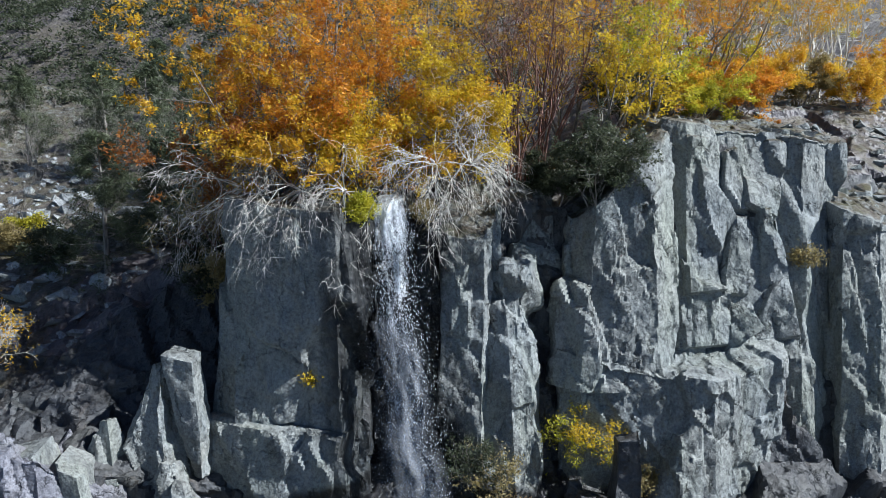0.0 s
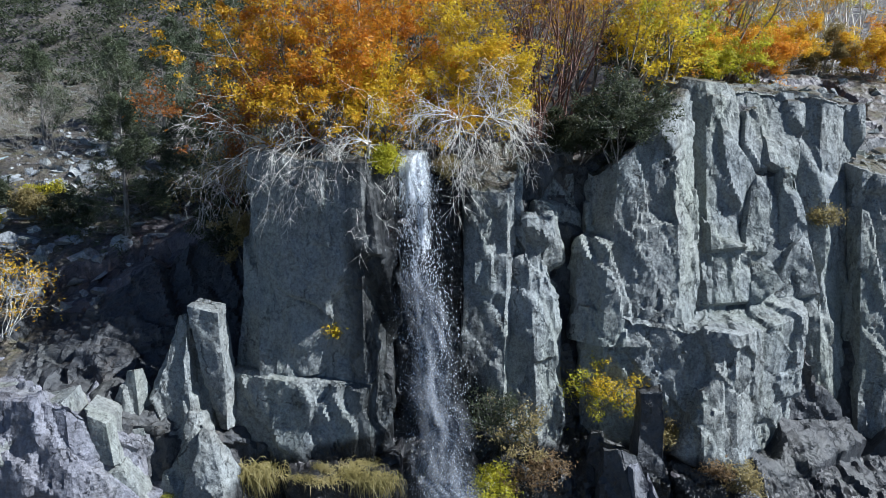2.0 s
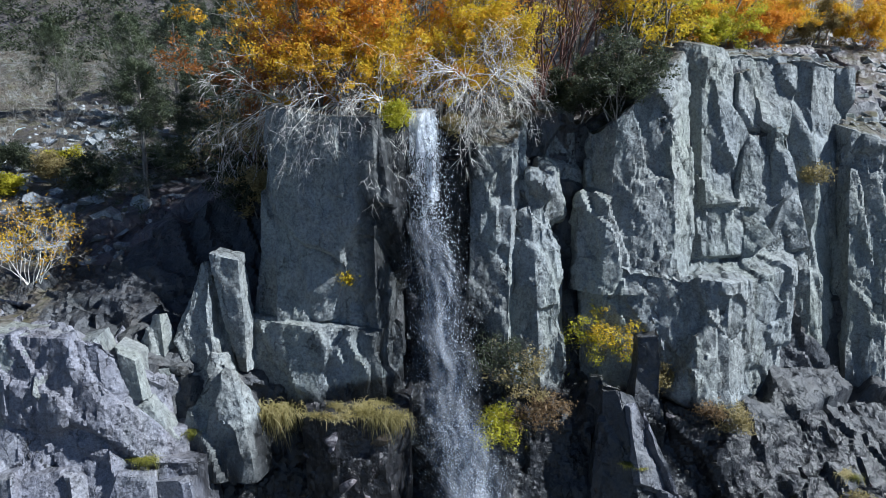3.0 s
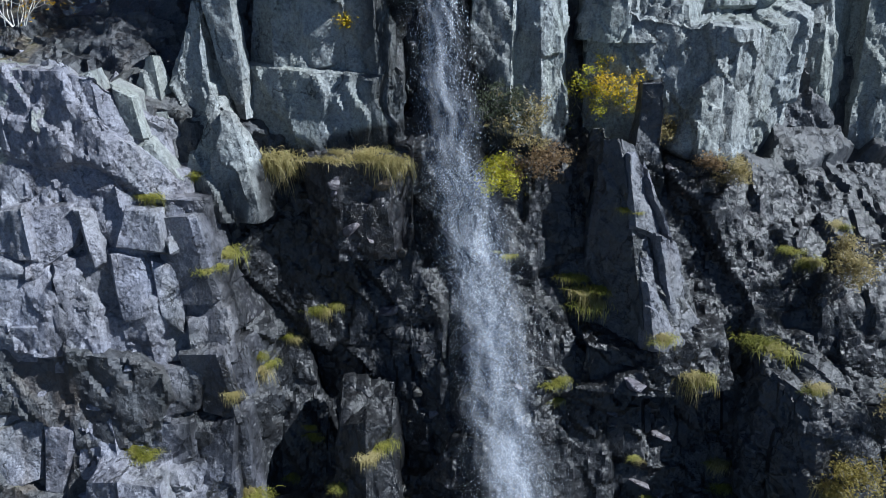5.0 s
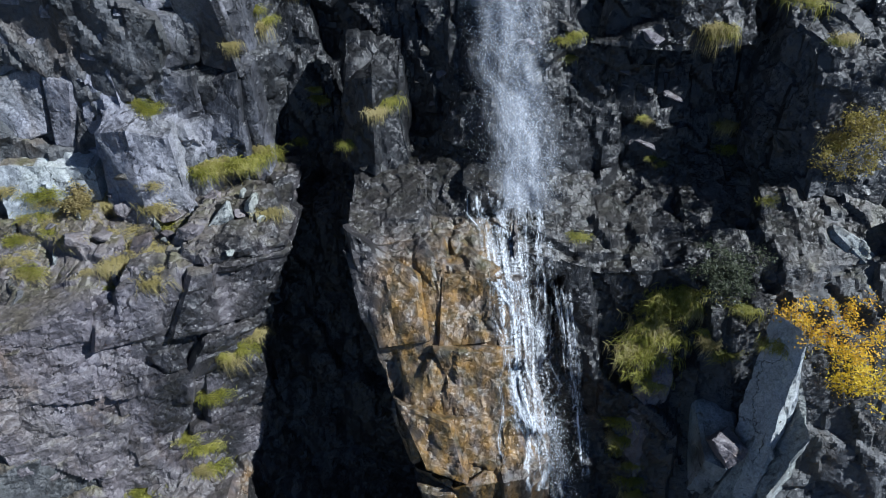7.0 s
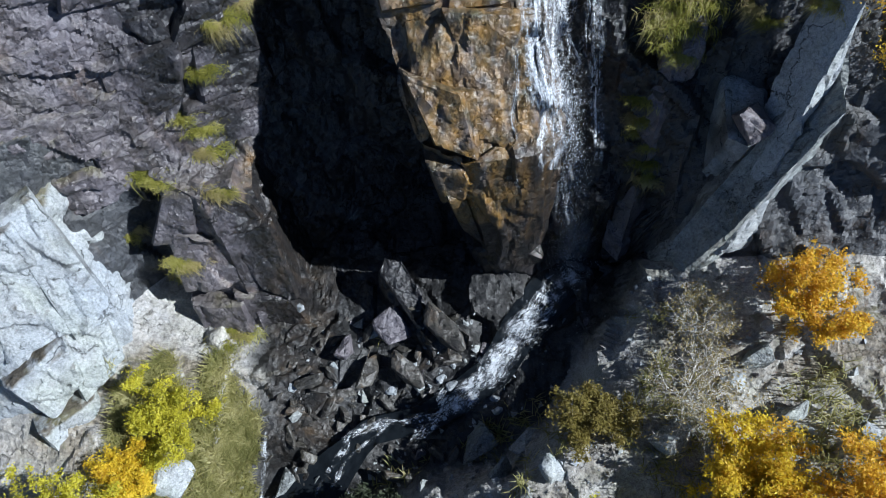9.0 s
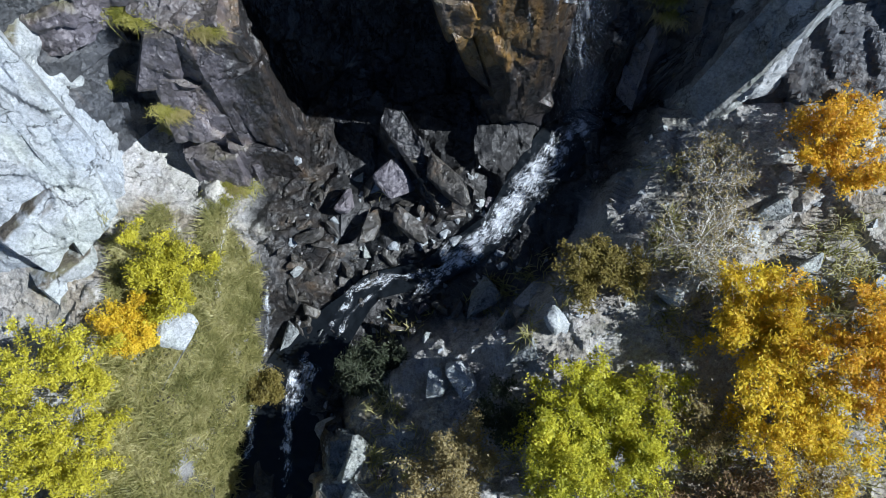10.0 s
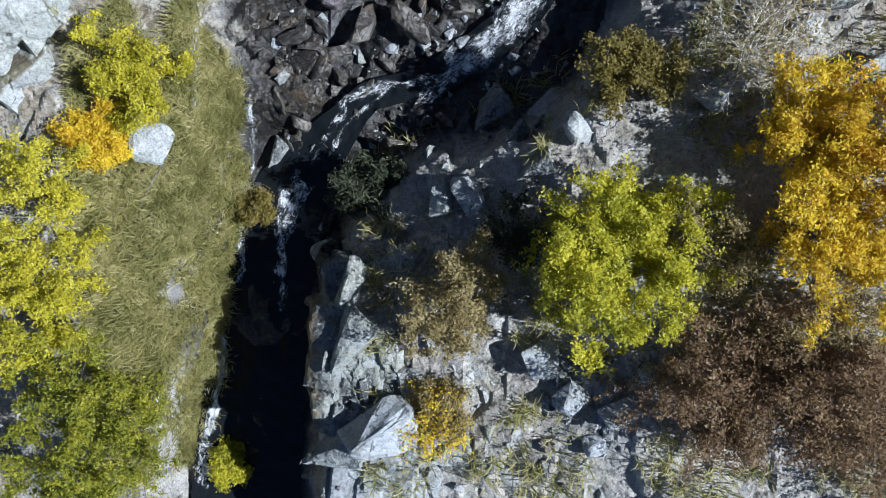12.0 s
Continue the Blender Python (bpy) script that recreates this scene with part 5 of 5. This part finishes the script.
RIB_GRASS = [(5.7, 6.6, 1.3), (5.3, 6.4, 1.2), (5.1, 6.1, 1.2), (6.3, 7.9, 1.4), (6.0, 7.3, 1.2), (6.6, 7.6, 1.0), (5.5, 6.9, 1.2), (6.1, 7.6, 1.2), (5.2, 5.8, 1.0), (5.6, 6.2, 1.1), (5.0, 5.6, 0.8), (7.6, 6.7, 0.7), (8.5, 8.3, 0.9), (8.0, 8.1, 0.8), (7.2, 7.0, 0.7),
             (4.75, 4.0, 0.8), (4.85, 2.7, 0.7), (4.9, 3.4, 0.7), (5.4, 1.4, 0.8), (5.2, 2.0, 0.7)]
FOOT_GRASS = [(-8.6, 4.6, 0.9), (-7.8, 6.0, 0.9), (-8.1, 6.0, 0.75), (-9.9, 3.1, 0.9), (-9.5, 2.4, 0.9), (-9.3, 1.6, 1.05), (-8.9, 1.5, 0.9), (-11.4, 1.5, 1.2), (-10.9, 1.5, 0.9), (-12.9, -1.2, 0.75), (-10.5, -1.4, 0.9), (-11.0, -1.2, 0.75), (-9.9, -4.6, 1.05), (-9.2, -4.7, 1.05), (-12.3, -4.1, 0.75)]
for i, (x, z, size) in enumerate(LEFT_GRASS + RIGHT_GRASS + RIB_GRASS + FOOT_GRASS):
    at, n = on_front(x, z)
    tuft((at.x, at.y - 0.02, at.z), size, (1, 0, 1, 3)[i % 4])
    at, n = on_front(x + 0.35 * math.sin(i * 2.4), z + 0.12 * math.cos(i * 1.7))
    tuft((at.x, at.y - 0.02, at.z), size * 0.75, (0, 1, 3, 1)[i % 4])
r = np.random.default_rng(410)
for k in range(46):
    x, y = r.uniform(-15, -9.6), r.uniform(10.6, 14.4)
    at, n = on_top(x, y, 10.6)
    tuft((at.x, at.y, at.z), r.uniform(0.5, 0.95), int(r.choice((0, 2, 3, 3))), "straw and green grass on the rock shelf", "grass on the rock shelf")

# low grass over both banks
r = np.random.default_rng(420)
vs = []
for k in range(9000):
    if k >= 7200:
        y = r.uniform(-13, 1)
        x = float(np.interp(y, [-13, -9, -6, -3, 0], [-11.3, -10.8, -10.3, -9.6, -9.2])) + r.uniform(-0.4, 0.8)
        at, n = on_top(x, y)
        vs.append(at[:])
        continue
    if k < 5200:
        x, y = r.uniform(-13.6, -7.9), r.uniform(-13, 3.2)
    else:
        x, y = r.uniform(-4, 14), r.uniform(-13, 4)
    d, side, along = creek_distance(np.array([[x, y, 0]]))
    if d[0] < (1.35 if k < 5200 else 1.5) + 0.3 * math.sin(k) or x > -8.8 - 0.25 * math.sin(y * 2.1) - 0.1 * max(0, -2 - y) and k < 5200 or y > 2.4 + 0.8 * math.sin(x * 3) and k < 5200 or (k >= 5200 and math.sin(x * 1.3) + math.cos(y * 1.1) < 0.2):
        continue
    at, n = on_top(x, y)
    if n.z > (0.2 if k < 5200 else 0.5):
        vs.append(at[:])
root = np.repeat(np.array(vs), 9, 0) + r.normal(0, 0.1, (len(vs) * 9, 3)) * (1, 1, 0.1)
n = len(root)
a = r.uniform(0, 2 * math.pi, (n, 1))
out, side = np.concatenate([np.cos(a), np.sin(a), 0 * a], 1), np.concatenate([-np.sin(a), np.cos(a), 0 * a], 1)
size = r.uniform(0.2, 0.55, (n, 1))
v = np.stack([root - side * 0.018, root + side * 0.018, root + out * size * 0.5 + UP * size * 0.75 + side * 0.012, root + out * size * 0.5 + UP * size * 0.75 - side * 0.012,
              root + out * size * 1.0 + UP * size * 0.7], 1).reshape(-1, 3)
o = np.arange(n)[:, None] * 5
f = np.concatenate([o + np.array([[0, 1, 2]]), o + np.array([[0, 2, 3]]), o + np.array([[3, 2, 4]])])
tagged(new("bank_grass", mesh_from("bank_grass", v, f, GRASS_BANK, True)), "straw and green grass on the banks", "grass", kind="stuff")

# bushes on the cliff's ledges
for i, (x, z, h, leaf, count) in enumerate([(4.0, 21.2, 1.5, LEAF_LIME, 9), (4.6, 21.6, 1.2, LEAF_AMBER, 8), (1.0, 20.9, 1.3, LEAF_SAGE, 14), (1.8, 20.6, 1.4, LEAF_DRY, 12), (2.2, 19.6, 1.0, LEAF_BROWN, 10), (0.9, 19.3, 0.9, LEAF_LIME, 14),
                                           (7.8, 19.7, 0.6, LEAF_BROWN, 8), (8.8, 19.4, 0.7, LEAF_DRY, 10), (6.5, 20.6, 0.6, LEAF_DRY, 10), (-4.0, 24.5, 0.2, LEAF_AMBER, 3), (12.9, 27.4, 0.45, LEAF_DRY, 8), (11.0, 11.4, 1.5, LEAF_OLIVE, 16),
                                           (10.0, 7.6, 1.5, LEAF_GOLD, 12), (11.2, 6.0, 1.5, LEAF_AMBER, 10), (7.4, 8.4, 1.0, LEAF_SAGE, 16), (12.5, 13.5, 1.3, LEAF_DRY, 12), (12.0, 17.0, 1.0, LEAF_DRY, 12), (-12.8, 9.6, 0.4, LEAF_DRY, 12), (-2.4, 29.6, 0.45, LEAF_LIME, 24),
                                           (-0.6, 29.3, 0.4, LEAF_DRY, 24)]):
    at, n = on_front(x, z)
    plant("bush", (at.x, at.y + 0.05, at.z - 0.05), h, 7, 0.9, leaf, BARK_GREY, 430 + i, "small autumn bush rooted in the cliff", "bush", count=count, sigma=0.15, size=0.045, radius=0.015, tilt=(0, -0.4, 0), foot=0.15, group="bushes on the cliff")
plant("bush", (-14.4, 20.4, 24.4), 1.9, 11, 1.0, LEAF_GOLD, BARK_WHITE, 460, "golden bush with pale stems on the rock mass", "bush", count=5, sigma=0.16, size=0.05, radius=0.02)

# bushes along the stream
bush_on(-11.6, 0.6, 1.6, LEAF_YELLOW, 470, "bright yellow bush under the pale slab", count=46, wide=0.8)
bush_on(-12.7, -1.3, 1.0, LEAF_AMBER, 471, "small golden bush on the grassy bank", count=40, wide=0.8)
bush_on(-14.6, -3.6, 2.6, LEAF_YELLOW, 472, "large yellow-green willow bush on the shelf", count=46, stems=12)
bush_on(-14.4, -6.4, 2.4, LEAF_YELLOW, 473, "yellow-green willow bush on the shelf", count=46, stems=11)
bush_on(-13.2, -10.8, 3.2, LEAF_WILLOW, 474, "broad olive-green willow bush", count=54, stems=20)
bush_on(-8.2, -3.4, 0.7, LEAF_OLIVE, 491, "small yellow-brown bush between the stream's arms", count=26)
bush_on(-1.8, -10.0, 1.1, LEAF_AMBER, 492, "low orange-tan bush on the rocks", count=5, stems=12)
bush_on(-4.1, -2.9, 1.4, LEAF_SAGE, 475, "dark green shrub with long narrow leaves", count=26, slim=0.2, size=0.12, wide=1.2)
bush_on(-1.3, -6.2, 1.8, LEAF_DRY, 476, "tan dry bush on the rocks", count=26, stems=12)
bush_on(3.05, -5.1, 2.4, LEAF_LIME, 477, "round yellow-green willow bush on the shelf", count=60, stems=22, wide=0.95)
bush_on(7.8, -1.7, 1.9, LEAF_AMBER, 478, "large golden-orange willow bush on the stony bank", count=40, stems=14)
bush_on(8.6, -4.2, 2.2, LEAF_AMBER, 479, "golden willow bush on the stony bank", count=40, stems=13)
bush_on(10.5, -2.3, 2.4, LEAF_GOLD, 480, "orange willow bush on the stony bank", count=40, stems=12)
bush_on(6.2, -8.6, 2.2, LEAF_BROWN, 481, "half-bare reddish-brown bush on the rubble", count=13, stems=19, bark=BARK_RED, kids=3)
bush_on(8.8, -8.4, 2.2, LEAF_BROWN, 482, "half-bare brown bush on the rubble", count=13, stems=19, bark=BARK_RED, kids=3)
bush_on(11.0, -9.8, 2.0, LEAF_BROWN, 493, "dense brown bush on the rubble", count=14, stems=16, bark=BARK_RED)
bush_on(9.0, -6.4, 1.7, LEAF_DRY, 494, "thin tan bush below the golden willows", count=8, stems=15, bark=BARK_RED)
bush_on(3.6, 0.3, 1.2, LEAF_OLIVE, 483, "olive and brown bush by the pool", count=26, stems=14, wide=0.8)
bush_on(6.8, 0.9, 1.9, LEAF_DRY, 484, "pale bare bush on the rubble", count=1, stems=14, bark=BARK_WHITE, kids=3)
bush_on(7.2, 3.4, 1.3, LEAF_DRY, 485, "pale bare bush under the fin", count=1, stems=12, bark=BARK_WHITE, kids=3)
bush_on(10.2, 3.5, 1.5, LEAF_GOLD, 486, "small orange bush on the rubble", count=34)
bush_on(-1.6, -9.6, 0.8, LEAF_DRY, 487, "low tan bush among the rocks", count=20)
bush_on(-9.6, -12.8, 0.8, LEAF_LIME, 488, "small green plant beside the water", count=34)
bush_on(6.4, -4.6, 1.4, LEAF_DRY, 489, "dry twiggy bush among the stones", count=6, stems=12)
bush_on(0.6, -4.2, 0.9, LEAF_SAGE, 490, "low grey bush among the stones", count=16)

# ---------------------------------------------------------------- water
WATER = empty("waterfall", (0, 0, 0), "white waterfall blown into spray down the cliff", "waterfall")


def ribbon(name, path, widths, material, seed, ripple=0.1, across=(1, 0, 0), foam=0.0, cols=26, edge=0.35, parent=None, label="", fade=0.0, thin=0.0):
    """A band of water along a path."""
    path, widths = np.array(path, float), np.array(widths, float)
    run = np.concatenate([[0], np.cumsum(np.linalg.norm(np.diff(path, axis=0), axis=1))])
    s = np.arange(0, run[-1], 0.07)
    mid = np.stack([np.interp(s, run, path[:, a]) for a in range(3)], 1)
    mid = (mid + np.roll(mid, 1, 0) + np.roll(mid, -1, 0)) / 3 if len(mid) > 4 else mid
    mid[0], mid[-1] = path[0], path[-1]
    w = np.interp(s, run, widths)
    u = np.linspace(-1, 1, cols)
    p = mid[:, None] + (w[:, None] * u / 2)[:, :, None] * np.array(across, float)
    p = p.reshape(-1, 3)
    uu, ss = np.tile(u, len(s)), np.repeat(s, cols)
    q = np.stack([uu * 2 + seed, ss * 0.5, 0 * uu], 1)
    p[:, 1] += waves(q, 0.5, seed) * ripple + waves(q, 0.17, seed + 1) * ripple * 0.5
    p[:, 0] += waves(q, (9, 0.6, 9), seed + 2) * ripple
    f = foam - edge * np.abs(uu) ** 2.2 + 0.12 * waves(q, (0.3, 0.8, 1), seed + 3)
    f = f - thin * np.maximum(0, ss - 1.0) / 1.5 + 9 * thin * (1 - smooth01(0.5, 3.0, ss))
    f = f - fade * (1 - smooth01(0, 0.7, ss + 0.3 * waves(q, (0.2, 9, 9), seed + 6))) - fade * smooth01(s[-1] - 0.8, s[-1], ss)
    me = mesh_from(name, p, grid_faces(len(s), cols), material, True, {"foam": f})
    return part(name, me, parent or WATER, label)


def drops(name, path, widths, count, size, seed, deep=0.25):
    """Loose drops in the air along a path."""
    r = np.random.default_rng(seed)
    path, widths = np.array(path, float), np.array(widths, float)
    t = r.random(count) * (len(path) - 1)
    k = np.floor(t).astype(int)
    f = (t - k)[:, None]
    c = path[k] * (1 - f) + path[k + 1] * f
    w = np.interp(t, np.arange(len(path)), widths)
    c[:, 0] += r.normal(0, 0.24, count) * w
    c[:, 1] += r.normal(0, deep, count)
    s = size * r.uniform(0.4, 1.3, (count, 1))
    d = np.array([(1, 0, -0.8), (-0.5, 0.87, -0.8), (-0.5, -0.87, -0.8), (0, 0, 2.2)])
    v = (c[:, None] + d[None] * s[:, None]).reshape(-1, 3)
    o = np.arange(count)[:, None] * 4
    faces = np.concatenate([o + np.array([g]) for g in ((0, 2, 1), (0, 1, 3), (1, 2, 3), (2, 0, 3))])
    return part(name, mesh_from(name, v, faces, DROPS, True), WATER)


UPPER = [(-1.62, 22.4, 30.0), (-1.62, 21.7, 29.9), (-1.6, 21.2, 29.5), (-1.55, 20.9, 28.5), (-1.4, 20.6, 26.5), (-1.2, 20.3, 24.5), (-0.95, 20.0, 22.5), (-0.6, 19.6, 20.3)]
MIDDLE = [(-0.6, 19.6, 20.3), (-0.1, 19.0, 18.5), (0.4, 18.0, 16.5), (0.7, 17.1, 14.5), (1.0, 16.1, 12.5), (1.2, 14.8, 11.0), (1.3, 13.6, 9.8)]
for i in range(3):
    ribbon("water_sheet", [(x + 0.08 * (i - 1), y - 0.12 * i, z) for x, y, z in UPPER], [0.8, 1.0, 1.45, 1.7, 1.75, 1.8, 1.9, 2.0], WHITE_WATER, 500 + 10 * i, 0.16, foam=(0.05, -0.02, -0.05)[i], thin=0.02)
for i in range(4):
    ribbon("spray_veil", [(x + 0.15 * (i - 1.5), y - 0.25 * i, z) for x, y, z in UPPER[4:] + MIDDLE[1:]], [1.4, 1.7, 2.0, 2.3, 2.4, 2.5, 2.5, 2.6, 2.7, 2.7], MIST, 540 + 10 * i, 0.3, foam=0.62, edge=0.95)
drops("spray", UPPER, [0.6, 0.8, 1.2, 1.5, 1.8, 2.0, 2.2, 2.4], 9000, 0.013, 571)
drops("spray", MIDDLE, [2.4, 2.6, 2.6, 2.6, 2.8, 3.0, 3.0], 22000, 0.009, 572, 0.5)


def cascade(marks, width, seed, foam=0.05, lift=0.06):
    """A thread of water that follows the rock."""
    path = []
    marks = np.array(marks, float)
    for z in np.arange(marks[0][1], marks[-1][1], -0.12):
        x = np.interp(-z, -marks[:, 1], marks[:, 0])
        at, n = on_front(x, z)
        path.append((x, at.y - lift, z))
    for k in range(1, len(path)):
        if path[k][1] > path[k - 1][1] + 0.1:
            path[k] = (path[k][0], path[k - 1][1] + 0.1, path[k][2])
    ribbon("cascade", path, [width] * len(path), FINE_WATER, seed, 0.06, foam=foam, cols=16, edge=0.25, fade=0.4)


r = np.random.default_rng(600)
for k in range(9):
    top = r.uniform(-0.6, 2.3)
    foot = 1.2 + top * 0.65 + r.normal(0, 0.2)
    zs = np.linspace(10.4, r.uniform(2.0, 3.6), 12)
    xs = np.interp(zs, [2.6, 8.6, 9.4, 10.4], [foot + 0.5, foot - 0.35, top + 0.05, top]) + r.normal(0, 0.12, 12)
    cascade(list(zip(xs, zs)), r.uniform(0.25, 0.7), 601 + 5 * k, r.uniform(-0.06, 0.09))
cascade([(0.7, 10.5), (0.7, 9.3), (1.2, 8.0), (1.6, 6.0), (2.0, 3.4)], 2.2, 690, 0.03)
cascade([(1.5, 10.4), (1.6, 9.3), (1.9, 7.0), (2.3, 4.0)], 1.6, 694, 0.03)
for k in range(4):
    cascade([(2.3 + 0.12 * k, 8.2), (2.8 + 0.1 * k, 5.8), (3.2 + 0.12 * k, 4.0), (3.5 + 0.12 * k, 2.6 - 0.5 * k)], 0.5, 606 + 11 * k, 0.02)
    cascade([(0.5 + 0.2 * k, 9.4), (0.85 + 0.15 * k, 7.1), (1.15 + 0.18 * k, 6.0), (1.5 + 0.25 * k, 4.4)], 0.6, 660 + 11 * k, 0.03)
LOWER = [(2.3, 9.2, 4.0), (2.6, 8.7, 2.8), (2.85, 8.1, 1.4), (3.4, 7.1, -1.3), (3.8, 6.1, -3.7)]
ribbon("water_sheet", LOWER, [1.0, 0.9, 1.0, 1.2, 1.4], WHITE_WATER, 610, 0.15, foam=-0.08)
ribbon("spray_veil", LOWER, [1.2, 1.2, 1.4, 1.6, 1.8], MIST, 615, 0.2, foam=0.7, edge=0.9)
drops("spray", LOWER, [1.4, 1.6, 1.8, 2.0, 2.2], 2500, 0.012, 573)

# the stream
STREAM = empty("stream", (0, 0, 0), "dark shallow stream with white riffles among rocks", "stream")
line = np.concatenate([[CREEK[0] + (0.4, 0.6)], CREEK])
run = np.concatenate([[0], np.cumsum(np.linalg.norm(np.diff(line, axis=0), axis=1))])
s = np.arange(0, run[-1], 0.1)
mid = np.stack([np.interp(s, run, line[:, a]) for a in (0, 1)], 1)
for _ in range(6):
    mid[1:-1] = (mid[:-2] + mid[1:-1] + mid[2:]) / 3
way = np.gradient(mid, axis=0)
way /= np.linalg.norm(way, axis=1, keepdims=True)
cross = np.stack([way[:, 1], -way[:, 0]], 1)


def stream_band(name, width, lift, material, seed, cols=30):
    u = np.linspace(-1, 1, cols)
    w = np.interp(s, [0, 3, 5, 8, 10, 12, 17, 31], [2.2, 1.7, 1.4, 1.2, 1.0, 1.1, 3.2, 4.6]) * width
    xy = mid[:, None] + cross[:, None] * (u[None, :, None] * w[:, None, None] / 2)
    p = np.concatenate([xy, np.repeat(creek_height(np.maximum(s - 1, 0)), cols).reshape(len(s), cols, 1)], 2).reshape(-1, 3)
    p[:, 2] += lift + waves(p * (1, 1, 0), 0.35, seed) * 0.05 + waves(p * (1, 1, 0), 0.13, seed + 1) * 0.025
    part(name, mesh_from(name, p, grid_faces(len(s), cols), material), STREAM)


RIFFLE = water_material("riffles", 0.52, size=9.0, flow=True, speckle=0.6, soft=0.24)
stream_band("water_surface", 1.0, 0.0, POOL, 620)


def braid(path, widths, seed, foam):
    """A thread of white water that runs down the bed between the stones."""
    path = np.array(path, float)
    run = np.concatenate([[0], np.cumsum(np.linalg.norm(np.diff(path, axis=0), axis=1))])
    s = np.arange(0, run[-1], 0.06)
    mid = np.stack([np.interp(s, run, path[:, a]) for a in (0, 1)], 1)
    q = np.stack([s, 0 * s + seed, 0 * s], 1)
    mid = mid + np.stack([waves(q, 0.9, seed), waves(q, 0.9, seed + 1)], 1) * 0.16 + np.stack([waves(q, 0.3, seed + 2), waves(q, 0.3, seed + 3)], 1) * 0.06
    for _ in range(3):
        mid[1:-1] = (mid[:-2] + mid[1:-1] + mid[2:]) / 3
    way = np.gradient(mid, axis=0)
    cross = np.stack([way[:, 1], -way[:, 0]], 1) / np.linalg.norm(way, axis=1, keepdims=True)
    w = np.interp(s, run, widths) * (1 + 0.5 * waves(q, 0.5, seed + 4))
    cols = 14
    u = np.linspace(-1, 1, cols)
    xy = mid[:, None] + cross[:, None] * (u[None, :, None] * w[:, None, None] / 2)
    d, side, along = creek_distance(mid)
    high = creek_height(along)
    bed = bpy.data.objects["ground"]
    for k, (x, y) in enumerate(mid):
        hit, at, n, i = bed.ray_cast((x, y, 0.0), (0, 0, -1))
        high[k] = max(high[k], at.z + 0.02 if hit and y < 3 else -99)
    for _ in range(4):
        high[1:-1] = (high[:-2] + high[1:-1] + high[2:]) / 3
    p = np.concatenate([xy, np.repeat(high, cols).reshape(len(s), cols, 1)], 2).reshape(-1, 3)
    p[:, 2] += 0.15 + waves(p * (1, 1, 0), 0.3, seed) * 0.05 + waves(p * (1, 1, 0), 0.11, seed + 1) * 0.03
    uu, ss = np.tile(u, len(s)), np.repeat(s, cols)
    # foam cover, thinning towards the edges and the end
    wet = foam - 0.08 - 0.22 * np.abs(uu) ** 2 + 0.09 * waves(p * (1, 1, 0), (0.28, 0.28, 1), seed + 5) - 0.3 * smooth01(s[-1] - 0.9, s[-1], ss)
    part("riffle", mesh_from("riffle", p, grid_faces(len(s), cols), RIFFLE, True, {"across": uu * np.repeat(w, cols) / 2, "along": ss + seed, "foam": wet}), STREAM)


for i, (path, widths, foam) in enumerate([
        ([(3.9, 6.3), (2.7, 5.6), (1.7, 4.3), (0.6, 2.7), (-0.6, 2.1), (-1.9, 1.0)], [1.5, 1.3, 1.5, 1.5, 1.2, 0.9], 0.13),
        ([(2.3, 5.4), (1.4, 3.7), (0.3, 2.3), (-1.1, 1.2), (-2.8, -0.1)], [0.9, 1.2, 1.1, 0.9, 0.5], 0.13),
        ([(-0.6, 1.8), (-1.9, 1.0), (-3.5, 0.95), (-5.0, 0.2), (-5.8, -1.0), (-6.6, -2.2)], [0.8, 0.7, 0.6, 0.5, 0.5, 0.6], 0.09),
        ([(-3.4, 0.8), (-4.4, 0.1), (-5.2, -0.7), (-6.0, -2.0)], [0.3, 0.35, 0.3, 0.3], 0.1),
        ([(-7.9, 0.3), (-8.1, -0.8), (-8.4, -1.8), (-8.7, -2.6)], [0.3, 0.4, 0.45, 0.4], 0.12),
        ([(-6.6, -2.2), (-7.2, -3.0), (-7.6, -4.4), (-7.4, -6.2), (-7.8, -7.6)], [0.8, 0.9, 0.7, 0.5, 0.4], 0.15),
        ([(-6.5, -2.4), (-6.9, -3.6), (-7.4, -5.0), (-7.3, -6.0)], [0.6, 0.7, 0.5, 0.4], 0.12),
        ([(-8.7, -2.6), (-8.8, -4.2), (-8.9, -5.8), (-9.3, -6.8)], [0.5, 0.5, 0.5, 0.3], 0.14),
        ([(-10.0, -7.4), (-9.7, -8.8), (-9.8, -9.8), (-10.2, -11.0), (-10.5, -12.2), (-10.8, -14.5)], [0.4, 0.5, 0.5, 0.6, 0.8, 0.9], 0.17)]):
    braid(path, widths, 630 + 10 * i, foam)
